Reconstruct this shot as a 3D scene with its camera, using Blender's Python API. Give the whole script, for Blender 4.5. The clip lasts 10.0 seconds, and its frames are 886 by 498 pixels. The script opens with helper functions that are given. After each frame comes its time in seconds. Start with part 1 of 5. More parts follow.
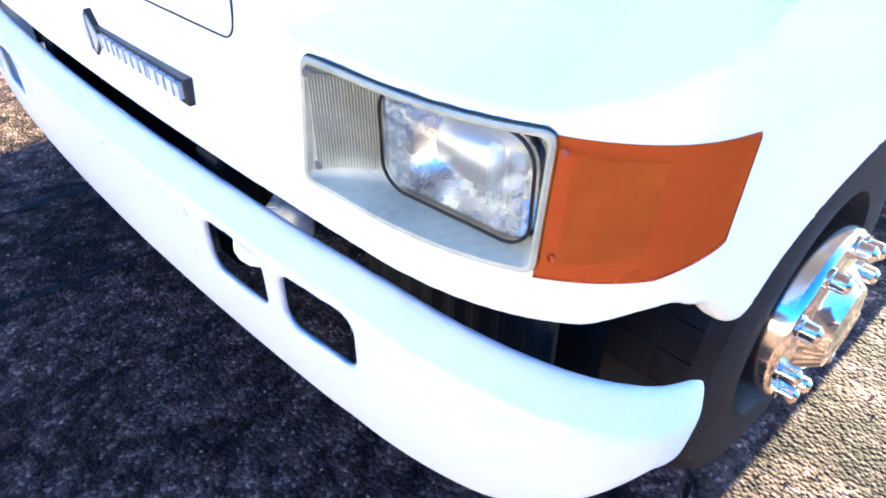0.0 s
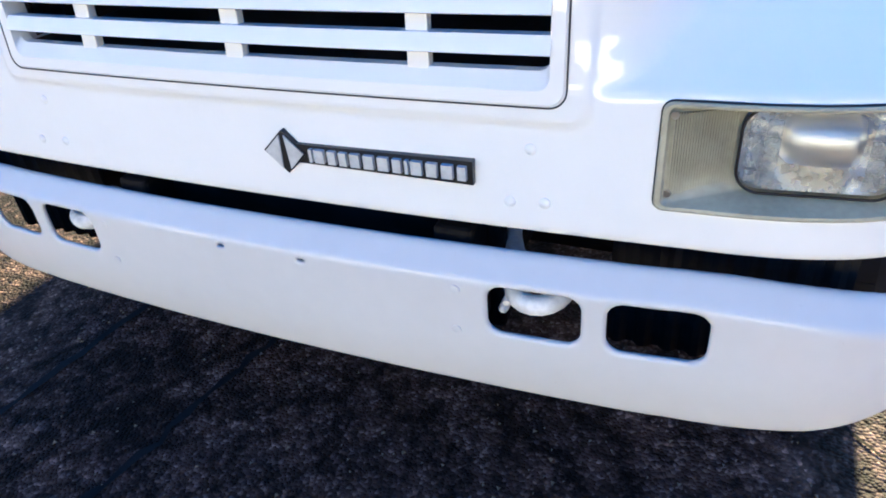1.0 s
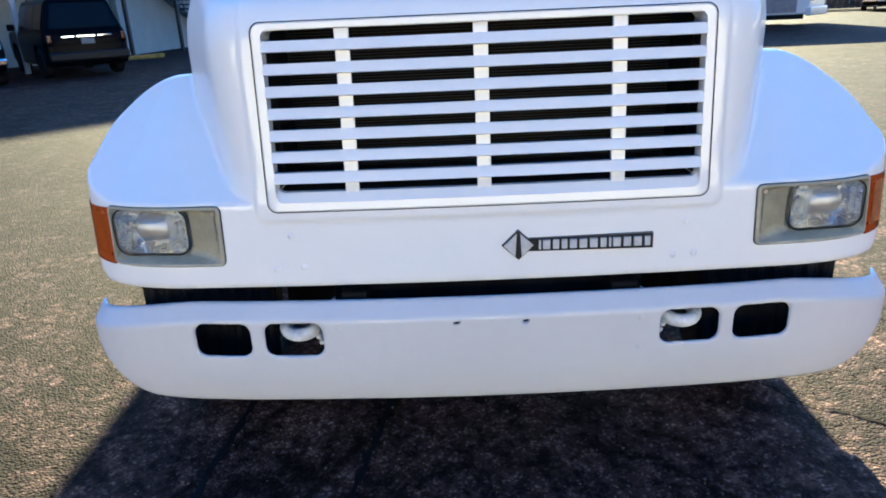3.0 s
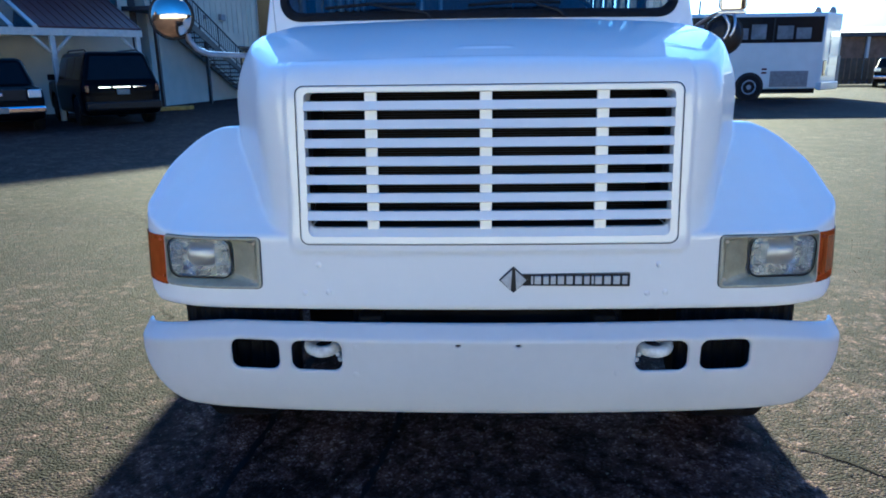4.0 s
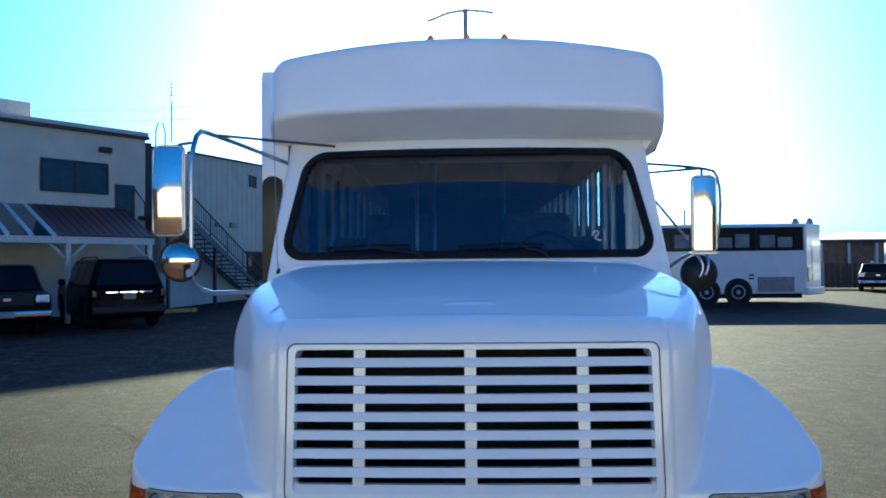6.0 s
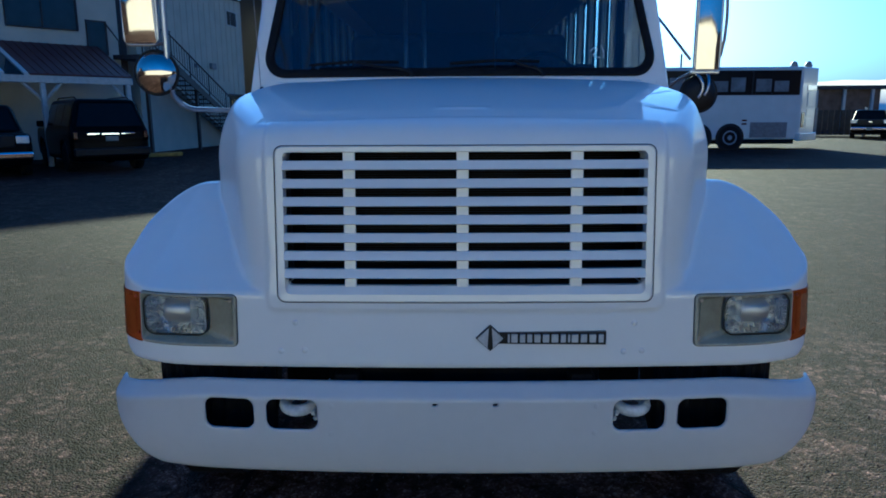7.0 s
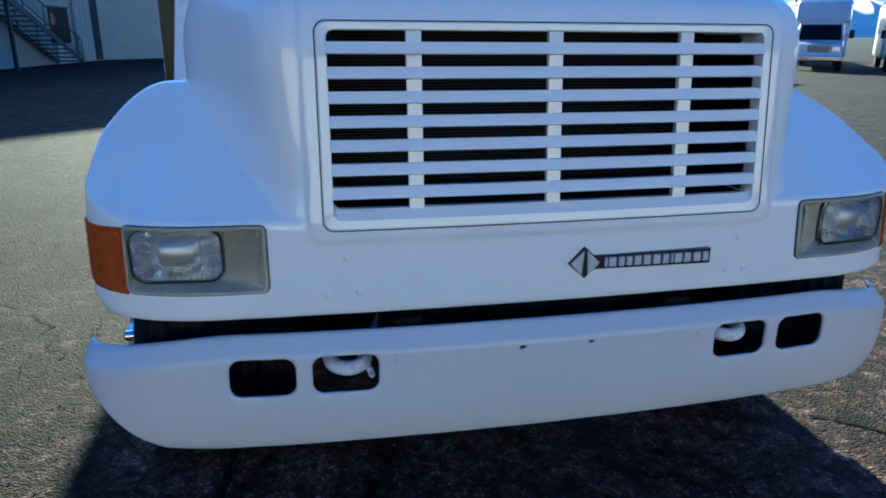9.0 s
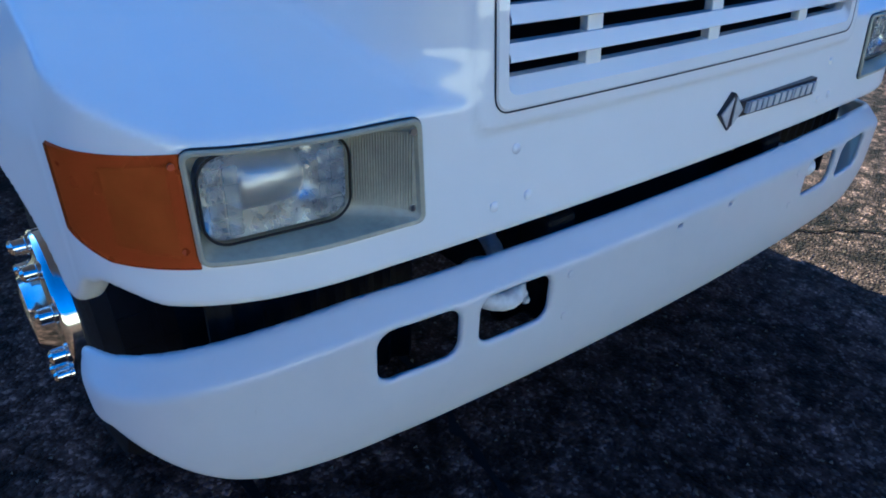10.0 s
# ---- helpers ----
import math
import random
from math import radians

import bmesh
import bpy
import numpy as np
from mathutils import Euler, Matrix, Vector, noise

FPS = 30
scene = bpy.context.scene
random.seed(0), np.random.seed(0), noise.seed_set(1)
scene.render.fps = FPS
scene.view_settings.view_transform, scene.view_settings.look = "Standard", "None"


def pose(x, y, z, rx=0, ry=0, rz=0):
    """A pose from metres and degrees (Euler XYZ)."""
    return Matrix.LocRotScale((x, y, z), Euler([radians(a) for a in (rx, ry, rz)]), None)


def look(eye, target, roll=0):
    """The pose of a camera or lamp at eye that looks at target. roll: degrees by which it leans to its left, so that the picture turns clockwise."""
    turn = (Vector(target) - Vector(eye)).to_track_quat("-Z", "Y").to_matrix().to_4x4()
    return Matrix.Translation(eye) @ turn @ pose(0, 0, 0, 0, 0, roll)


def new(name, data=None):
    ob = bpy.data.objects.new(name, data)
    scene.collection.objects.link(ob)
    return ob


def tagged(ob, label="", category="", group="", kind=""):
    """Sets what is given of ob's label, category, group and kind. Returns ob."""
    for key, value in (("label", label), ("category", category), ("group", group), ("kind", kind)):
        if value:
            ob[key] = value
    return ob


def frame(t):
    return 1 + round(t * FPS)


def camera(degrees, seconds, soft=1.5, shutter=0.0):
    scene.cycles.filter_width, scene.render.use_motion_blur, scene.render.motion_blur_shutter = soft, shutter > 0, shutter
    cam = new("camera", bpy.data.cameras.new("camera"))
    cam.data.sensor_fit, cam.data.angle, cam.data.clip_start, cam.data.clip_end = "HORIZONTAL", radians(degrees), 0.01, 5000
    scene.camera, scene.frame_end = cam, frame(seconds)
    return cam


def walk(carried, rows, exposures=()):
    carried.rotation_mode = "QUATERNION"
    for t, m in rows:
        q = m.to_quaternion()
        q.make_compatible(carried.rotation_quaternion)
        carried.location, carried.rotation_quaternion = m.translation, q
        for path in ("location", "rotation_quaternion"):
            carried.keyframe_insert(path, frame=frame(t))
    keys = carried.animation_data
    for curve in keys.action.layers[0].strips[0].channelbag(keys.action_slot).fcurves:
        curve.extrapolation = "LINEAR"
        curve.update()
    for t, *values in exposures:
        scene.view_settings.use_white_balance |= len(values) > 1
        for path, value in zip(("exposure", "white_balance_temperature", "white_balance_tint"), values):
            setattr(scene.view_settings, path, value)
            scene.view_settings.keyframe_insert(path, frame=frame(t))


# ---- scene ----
cam = camera(66.0, 10.0, 1.8)
EXPOSURES = [(0.0, 3.62, 3315, 2.9), (0.5, 2.83, 3245, 0.1), (1.0, 2.72, 3415, -0.7), (1.5, 2.72, 3545, -0.3), (2.0, 2.45, 3615, 0.1), (2.5, 2.69, 3585, 0.5), (3.0, 2.3, 3395, 0.1), (4.5, 1.78, 3060, -2.0), (5.2, 1.78, 3080, -2.0), (6.3, 1.08, 3100, -2.0), (7.0, 0.7, 2980, -2.5), (7.5, 1.16, 2990, -2.0), (8.0, 1.16, 3020, -1.5), (8.5, 1.38, 3060, -1.0), (9.3, 1.22, 2915, -2.8), (10.0, 1.59, 2935, -2.8)]
PATH = [
    (0, (1.429, -0.34, 1.313), (0.273, 0.76, 0.108), -0.1),
    (0.3, (1.277, -0.497, 1.353), (0.287, 0.721, 0.113), -2.7),
    (0.5, (1.113, -0.572, 1.365), (0.18, 0.658, 0.094), -4.2),
    (0.8, (0.950, -0.772, 1.380), (0.041, 0.626, 0.275), -6.2),
    (1, (0.837, -0.886, 1.382), (0.105, 0.629, 0.301), -5.3),
    (1.5, (0.567, -1.086, 1.39), (0.079, 0.573, 0.385), -4.1),
    (2, (0.283, -1.283, 1.442), (0.013, 0.502, 0.581), -3.1),
    (2.3, (0.118, -1.504, 1.490), (-0.003, 0.330, 0.700), -3.0),
    (2.5, (0.067, -1.605, 1.528), (-0.018, 0.241, 0.762), -2.3),
    (2.8, (-0.076, -1.654, 1.546), (-0.120, 0.198, 0.792), -0.9),
    (3, (-0.098, -1.722, 1.517), (-0.128, 0.158, 0.833), -2.6),
    (3.2, (-0.106, -1.823, 1.542), (-0.128, 0.083, 0.939), -2.1),
    (4.3, (-0.055, -2.057, 1.547), (-0.126, -0.116, 1.07), -0.5),
    (4.5, (-0.045, -2.06, 1.59), (-0.133, -0.102, 1.188), -1.1),
    (5, (-0.034, -2.082, 1.713), (-0.105, -0.084, 1.659), -0.9),
    (5.2, (-0.032, -2.092, 1.739), (-0.084, -0.093, 1.792), 0.3),
    (6.3, (-0.026, -2.095, 1.733), (-0.082, -0.096, 1.769), -0.8),
    (6.5, (-0.03, -2.077, 1.698), (-0.077, -0.079, 1.622), -0.7),
    (7, (-0.038, -2.039, 1.585), (-0.066, -0.078, 1.192), -0.3),
    (7.5, (-0.04, -2.005, 1.546), (-0.054, -0.065, 1.06), -2.2),
    (8, (-0.066, -1.943, 1.532), (-0.087, -0.005, 1.04), -2.3),
    (8.5, (-0.309, -1.81, 1.497), (-0.094, 0.125, 1.038), -0.5),
    (9, (-0.642, -1.564, 1.455), (-0.252, 0.304, 0.854), 0.4),
    (9.3, (-0.897, -1.308, 1.356), (-0.324, 0.519, 0.776), -0.3),
    (9.5, (-1.041, -1.104, 1.388), (-0.38, 0.619, 0.618), 1.5),
    (10, (-1.315, -0.704, 1.354), (-0.239, 0.645, 0.343), 2.1),
]
walk(cam, [(t, look(eye, target, roll)) for t, eye, target, roll in PATH], EXPOSURES)

# ---- world, sun, exposure ----
SUN_EL, SUN_AZ = 19.0, 1.1
world = bpy.data.worlds.new("sky")
scene.world = world
world.use_nodes = True
wn = world.node_tree.nodes
sky = wn.new("ShaderNodeTexSky")
sky.sky_type, sky.sun_disc = "NISHITA", False
sky.sun_elevation, sky.sun_rotation = radians(SUN_EL), radians(SUN_AZ)
sky.air_density, sky.dust_density, sky.ozone_density = 0.8, 4.0, 0.7
world.node_tree.links.new(sky.outputs["Color"], wn["Background"].inputs["Color"])
wn["Background"].inputs["Strength"].default_value = 0.05
sun_data = bpy.data.lights.new("sun", "SUN")
sun_data.energy, sun_data.angle, sun_data.color = 17.2, radians(0.55), (1.0, 0.51, 0.122)
sun = new("sun", sun_data)
sun_way = Vector((math.sin(radians(SUN_AZ)) * math.cos(radians(SUN_EL)), math.cos(radians(SUN_AZ)) * math.cos(radians(SUN_EL)), math.sin(radians(SUN_EL))))
sun.matrix_world = look(sun_way * 60, (0, 0, 0))


# ---- materials ----
def material(name, base, rough=0.5, metal=0.0, vary=0.12, scale=6.0, fine=90.0, bump=0.0, coat=0.0, rand=0.0, tone=None, spec=0.5, specks=0.0, coat_ior=1.5):
    """A procedural surface: base colour with large stains and fine grain, rough varied with it, and a fine relief."""
    m = bpy.data.materials.new(name)
    m.use_nodes = True
    n, l = m.node_tree.nodes, m.node_tree.links
    b = n["Principled BSDF"]
    b.inputs["Metallic"].default_value = metal
    b.inputs["Specular IOR Level"].default_value = spec
    if coat:
        b.inputs["Coat Weight"].default_value, b.inputs["Coat Roughness"].default_value, b.inputs["Coat IOR"].default_value = coat, 0.02, coat_ior
    co = n.new("ShaderNodeTexCoord")
    big, small = n.new("ShaderNodeTexNoise"), n.new("ShaderNodeTexNoise")
    for t, s, d in ((big, scale, 5), (small, fine, 3)):
        t.inputs["Scale"].default_value, t.inputs["Detail"].default_value = s, d
        l.new(co.outputs["Object"], t.inputs["Vector"])
    add = n.new("ShaderNodeMath")
    add.operation = "MULTIPLY_ADD"
    add.inputs[1].default_value = 0.45
    l.new(small.outputs["Fac"], add.inputs[0])
    l.new(big.outputs["Fac"], add.inputs[2])
    ramp = n.new("ShaderNodeMapRange")
    ramp.inputs["From Min"].default_value, ramp.inputs["From Max"].default_value = 0.45, 1.0
    l.new(add.outputs[0], ramp.inputs["Value"])
    mix = n.new("ShaderNodeMix")
    mix.data_type = "RGBA"
    tone = tone or [c * (1 - 2 * vary) for c in base]
    mix.inputs["A"].default_value, mix.inputs["B"].default_value = (*tone, 1), (*[min(c * (1 + vary), 0.95) for c in base], 1)
    l.new(ramp.outputs["Result"], mix.inputs["Factor"])
    colour = mix.outputs["Result"]
    if rand:
        info, hsv, r = n.new("ShaderNodeObjectInfo"), n.new("ShaderNodeHueSaturation"), n.new("ShaderNodeMapRange")
        r.inputs["To Min"].default_value, r.inputs["To Max"].default_value = 1 - rand, 1 + rand
        l.new(info.outputs["Random"], r.inputs["Value"])
        l.new(r.outputs["Result"], hsv.inputs["Value"])
        l.new(colour, hsv.inputs["Color"])
        colour = hsv.outputs["Color"]
    if specks:
        dirt, edge, soil = n.new("ShaderNodeTexNoise"), n.new("ShaderNodeMapRange"), n.new("ShaderNodeMix")
        dirt.inputs["Scale"].default_value, dirt.inputs["Detail"].default_value, dirt.inputs["Roughness"].default_value = 17, 9, 0.75
        l.new(co.outputs["Object"], dirt.inputs["Vector"])
        edge.inputs["From Min"].default_value, edge.inputs["From Max"].default_value, edge.inputs["To Max"].default_value = 0.66, 0.74, specks
        l.new(dirt.outputs["Fac"], edge.inputs["Value"])
        soil.data_type = "RGBA"
        l.new(edge.outputs["Result"], soil.inputs["Factor"])
        l.new(colour, soil.inputs["A"])
        soil.inputs["B"].default_value = (0.3, 0.28, 0.25, 1)
        colour = soil.outputs["Result"]
    l.new(colour, b.inputs["Base Color"])
    rr = n.new("ShaderNodeMapRange")
    rr.inputs["To Min"].default_value, rr.inputs["To Max"].default_value = max(rough * 0.8, 0.02), min(rough * 1.25, 1)
    l.new(small.outputs["Fac"], rr.inputs["Value"])
    l.new(rr.outputs["Result"], b.inputs["Roughness"])
    if bump:
        bp = n.new("ShaderNodeBump")
        bp.inputs["Strength"].default_value, bp.inputs["Distance"].default_value = 1.0, bump
        l.new(add.outputs[0], bp.inputs["Height"])
        l.new(bp.outputs["Normal"], b.inputs["Normal"])
    return m


def glass(name, tint=(0.9, 0.95, 0.95), clear=0.8, rough=0.0, ior=1.5):
    """A thin pane: clear through, with a true Fresnel gloss."""
    m = bpy.data.materials.new(name)
    m.use_nodes = True
    n, l = m.node_tree.nodes, m.node_tree.links
    n.remove(n["Principled BSDF"])
    tr, gl, mx, fr = n.new("ShaderNodeBsdfTransparent"), n.new("ShaderNodeBsdfGlossy"), n.new("ShaderNodeMixShader"), n.new("ShaderNodeFresnel")
    tr.inputs["Color"].default_value = (*[c * clear for c in tint], 1)
    gl.inputs["Roughness"].default_value = rough
    fr.inputs["IOR"].default_value = ior
    l.new(fr.outputs[0], mx.inputs[0])
    l.new(tr.outputs[0], mx.inputs[1])
    l.new(gl.outputs[0], mx.inputs[2])
    l.new(mx.outputs[0], n["Material Output"].inputs["Surface"])
    return m


def hazy_glass():
    """Old headlight glass: fluted, a little milky."""
    m = glass("headlight_glass", (0.95, 0.97, 0.99), 0.97, 0.08)
    n, l = m.node_tree.nodes, m.node_tree.links
    out = n["Material Output"].inputs["Surface"]
    was = out.links[0].from_socket
    co, wave, bp, df, mx = n.new("ShaderNodeTexCoord"), n.new("ShaderNodeTexWave"), n.new("ShaderNodeBump"), n.new("ShaderNodeBsdfDiffuse"), n.new("ShaderNodeMixShader")
    wave.inputs["Scale"].default_value, wave.inputs["Distortion"].default_value = 34, 0.3
    l.new(co.outputs["Object"], wave.inputs["Vector"])
    bp.inputs["Strength"].default_value, bp.inputs["Distance"].default_value = 1.0, 0.0016
    l.new(wave.outputs["Fac"], bp.inputs["Height"])
    for x in n:
        if x.bl_idname == "ShaderNodeBsdfGlossy":
            l.new(bp.outputs["Normal"], x.inputs["Normal"])
    l.new(bp.outputs["Normal"], df.inputs["Normal"])
    df.inputs["Color"].default_value = (0.62, 0.65, 0.68, 1)
    mx.inputs[0].default_value = 0.06
    l.new(was, mx.inputs[1])
    l.new(df.outputs[0], mx.inputs[2])
    l.new(mx.outputs[0], out)
    return m


def asphalt_material():
    m = bpy.data.materials.new("worn_asphalt")
    m.use_nodes = True
    n, l = m.node_tree.nodes, m.node_tree.links
    b = n["Principled BSDF"]
    b.inputs["Roughness"].default_value = 0.9
    b.inputs["Specular IOR Level"].default_value = 0.1
    b.inputs["Diffuse Roughness"].default_value = 1.0
    geo = n.new("ShaderNodeNewGeometry")

    def tex(kind, scale, detail=4):
        t = n.new(kind)
        t.inputs["Scale"].default_value = scale
        if "Detail" in t.inputs and kind == "ShaderNodeTexNoise":
            t.inputs["Detail"].default_value = detail
        l.new(geo.outputs["Position"], t.inputs["Vector"])
        return t

    stones, chips, wear, mid = tex("ShaderNodeTexVoronoi", 95), tex("ShaderNodeTexVoronoi", 34), tex("ShaderNodeTexNoise", 0.35, 6), tex("ShaderNodeTexNoise", 2.6, 8)
    # a net of fine cracks, broken up by a slow noise
    warp, edges = n.new("ShaderNodeVectorMath"), n.new("ShaderNodeTexVoronoi")
    warp.operation = "MULTIPLY_ADD"
    warp.inputs[1].default_value = (0.3, 0.3, 0.0)
    jitter = tex("ShaderNodeTexNoise", 3.5, 6)
    l.new(jitter.outputs["Color"], warp.inputs[0])
    l.new(geo.outputs["Position"], warp.inputs[2])
    edges.feature = "DISTANCE_TO_EDGE"
    edges.inputs["Scale"].default_value = 1.9
    l.new(warp.outputs[0], edges.inputs["Vector"])

    def ramp(src, stops):
        r = n.new("ShaderNodeValToRGB")
        el = r.color_ramp.elements
        while len(el) < len(stops):
            el.new(0.5)
        for e, (p, c) in zip(el, stops):
            e.position, e.color = p, (*c, 1)
        l.new(src, r.inputs["Fac"])
        return r.outputs["Color"]

    def blend(mode, a, bb, fac=1.0):
        x = n.new("ShaderNodeMix")
        x.data_type, x.blend_type = "RGBA", mode
        x.inputs["Factor"].default_value = fac
        l.new(a, x.inputs["A"])
        l.new(bb, x.inputs["B"])
        return x.outputs["Result"]

    pebble = ramp(stones.outputs["Color"], [(0.18, (0.0222, 0.0155, 0.0134)), (0.46, (0.0303, 0.0210, 0.0181)), (0.68, (0.0427, 0.0296, 0.0255)), (0.86, (0.103, 0.073, 0.063))])
    chip = ramp(chips.outputs["Color"], [(0.0, (0.8, 0.8, 0.8)), (0.6, (1.0, 1.0, 1.0)), (0.8, (1.08, 1.08, 1.06)), (1.0, (1.3, 1.28, 1.24))])
    crack = ramp(edges.outputs["Distance"], [(0.0, (0.25, 0.24, 0.23)), (0.012, (0.45, 0.44, 0.43)), (0.028, (1.0, 1.0, 1.0))])
    plates, patch, net = n.new("ShaderNodeTexVoronoi"), tex("ShaderNodeTexNoise", 0.9, 5), n.new("ShaderNodeMapRange")
    plates.feature = "DISTANCE_TO_EDGE"
    plates.inputs["Scale"].default_value = 8.5
    l.new(warp.outputs[0], plates.inputs["Vector"])
    net.inputs["From Min"].default_value, net.inputs["From Max"].default_value = 0.38, 0.52
    l.new(patch.outputs["Fac"], net.inputs["Value"])
    # the crazing fades out towards the strip on which the bus stands
    axes, across, beside, crazed = n.new("ShaderNodeSeparateXYZ"), n.new("ShaderNodeMath"), n.new("ShaderNodeMapRange"), n.new("ShaderNodeMath")
    across.operation, crazed.operation = "ABSOLUTE", "MULTIPLY"
    l.new(geo.outputs["Position"], axes.inputs[0])
    l.new(axes.outputs["X"], across.inputs[0])
    beside.inputs["From Min"].default_value, beside.inputs["From Max"].default_value = 1.1, 1.6
    l.new(across.outputs[0], beside.inputs["Value"])
    l.new(net.outputs["Result"], crazed.inputs[0])
    l.new(beside.outputs["Result"], crazed.inputs[1])
    broken = n.new("ShaderNodeMix")
    broken.data_type = "RGBA"
    broken.inputs["A"].default_value = (1, 1, 1, 1)
    l.new(crazed.outputs[0], broken.inputs["Factor"])
    l.new(ramp(plates.outputs["Distance"], [(0.0, (0.13, 0.13, 0.13)), (0.06, (0.38, 0.38, 0.37)), (0.14, (1.14, 1.13, 1.11))]), broken.inputs["B"])
    blotch = tex("ShaderNodeTexNoise", 6.5, 7)
    clump = tex("ShaderNodeTexNoise", 22, 5)
    tint = blend("MULTIPLY", ramp(mid.outputs["Fac"], [(0.32, (0.5, 0.5, 0.52)), (0.48, (0.92, 0.91, 0.88)), (0.7, (1.3, 1.26, 1.15))]), ramp(clump.outputs["Fac"], [(0.36, (0.5, 0.5, 0.51)), (0.5, (1.0, 1.0, 1.0)), (0.64, (1.42, 1.4, 1.36))]))
    stain = ramp(wear.outputs["Fac"], [(0.3, (0.62, 0.62, 0.64)), (0.55, (1.0, 0.98, 0.95))])
    col = blend("MULTIPLY", blend("MULTIPLY", blend("MULTIPLY", pebble, chip), blend("MULTIPLY", tint, crack, 0.75)), stain)
    col = blend("MULTIPLY", blend("MULTIPLY", col, broken.outputs["Result"]), ramp(blotch.outputs["Fac"], [(0.36, (0.5, 0.5, 0.5)), (0.5, (1.0, 1.0, 0.99)), (0.62, (1.45, 1.43, 1.38))]))
    # sunlit brightness painted over pale gravel beside the bus; two old ragged oil stains
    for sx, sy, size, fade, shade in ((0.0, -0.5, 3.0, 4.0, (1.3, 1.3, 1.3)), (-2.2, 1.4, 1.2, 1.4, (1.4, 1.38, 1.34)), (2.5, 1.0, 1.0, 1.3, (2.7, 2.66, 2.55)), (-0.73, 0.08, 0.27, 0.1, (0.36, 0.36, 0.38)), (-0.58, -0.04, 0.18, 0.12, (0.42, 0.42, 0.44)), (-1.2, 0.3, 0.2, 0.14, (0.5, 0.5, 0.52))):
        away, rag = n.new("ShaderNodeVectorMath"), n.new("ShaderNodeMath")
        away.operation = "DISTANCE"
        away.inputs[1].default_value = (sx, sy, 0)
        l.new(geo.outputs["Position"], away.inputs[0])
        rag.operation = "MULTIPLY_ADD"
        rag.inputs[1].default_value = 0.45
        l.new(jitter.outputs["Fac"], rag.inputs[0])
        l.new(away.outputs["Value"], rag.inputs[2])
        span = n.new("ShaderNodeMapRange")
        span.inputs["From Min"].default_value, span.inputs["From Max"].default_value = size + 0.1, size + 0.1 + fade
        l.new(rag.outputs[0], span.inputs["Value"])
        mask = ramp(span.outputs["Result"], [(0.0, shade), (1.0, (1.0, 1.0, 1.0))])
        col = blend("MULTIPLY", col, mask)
    # ragged dark patches of old tar, and small spots
    spots, tar = tex("ShaderNodeTexNoise", 13, 3), tex("ShaderNodeTexNoise", 2.4, 12)
    tar.inputs["Roughness"].default_value = 0.72
    col = blend("MULTIPLY", col, ramp(tar.outputs["Fac"], [(0.40, (1.12, 1.11, 1.1)), (0.5, (1.04, 1.04, 1.04)), (0.55, (0.55, 0.55, 0.56)), (0.66, (0.36, 0.36, 0.38))]))
    col = blend("MULTIPLY", col, ramp(spots.outputs["Fac"], [(0.34, (0.42, 0.42, 0.45)), (0.42, (1.0, 1.0, 1.0)), (0.68, (1.35, 1.33, 1.30))]))
    # two old straight seams in front of the bus, wandering a little, that run out after a metre
    for off in (-1.006, -0.591):
        near, drift, gap, fade = n.new("ShaderNodeVectorMath"), n.new("ShaderNodeMath"), n.new("ShaderNodeMath"), n.new("ShaderNodeVectorMath")
        near.operation, drift.operation, gap.operation, fade.operation = "DOT_PRODUCT", "MULTIPLY_ADD", "ABSOLUTE", "DISTANCE"
        near.inputs[1].default_value = (0.906, -0.423, 0)
        l.new(geo.outputs["Position"], near.inputs[0])
        drift.inputs[1].default_value = 0.09
        l.new(jitter.outputs["Fac"], drift.inputs[0])
        shift = n.new("ShaderNodeMath")
        shift.operation = "SUBTRACT"
        shift.inputs[1].default_value = off + 0.045
        l.new(near.outputs["Value"], shift.inputs[0])
        l.new(shift.outputs[0], drift.inputs[2])
        l.new(drift.outputs[0], gap.inputs[0])
        fade.inputs[1].default_value = (-0.7, 0.4, 0)
        l.new(geo.outputs["Position"], fade.inputs[0])
        wide = n.new("ShaderNodeMapRange")
        wide.inputs["From Min"].default_value, wide.inputs["From Max"].default_value = 0.7, 1.5
        wide.inputs["To Min"].default_value, wide.inputs["To Max"].default_value = 0.0, 0.05
        l.new(fade.outputs["Value"], wide.inputs["Value"])
        total = n.new("ShaderNodeMath")
        l.new(gap.outputs[0], total.inputs[0])
        l.new(wide.outputs["Result"], total.inputs[1])
        col = blend("MULTIPLY", col, ramp(total.outputs[0], [(0.0, (0.3, 0.3, 0.31)), (0.012, (0.45, 0.45, 0.46)), (0.03, (1.0, 1.0, 1.0))]))
    l.new(col, b.inputs["Base Color"])
    h, lumps = n.new("ShaderNodeMath"), n.new("ShaderNodeMath")
    h.operation, lumps.operation = "SUBTRACT", "MULTIPLY_ADD"
    lumps.inputs[1].default_value = 0.55
    l.new(clump.outputs["Fac"], lumps.inputs[0])
    lumps.inputs[2].default_value = 0.0
    l.new(lumps.outputs[0], h.inputs[0])
    l.new(stones.outputs["Distance"], h.inputs[1])
    bp = n.new("ShaderNodeBump")
    bp.inputs["Strength"].default_value, bp.inputs["Distance"].default_value = 1.0, 0.008
    l.new(h.outputs[0], bp.inputs["Height"])
    l.new(bp.outputs["Normal"], b.inputs["Normal"])
    return m


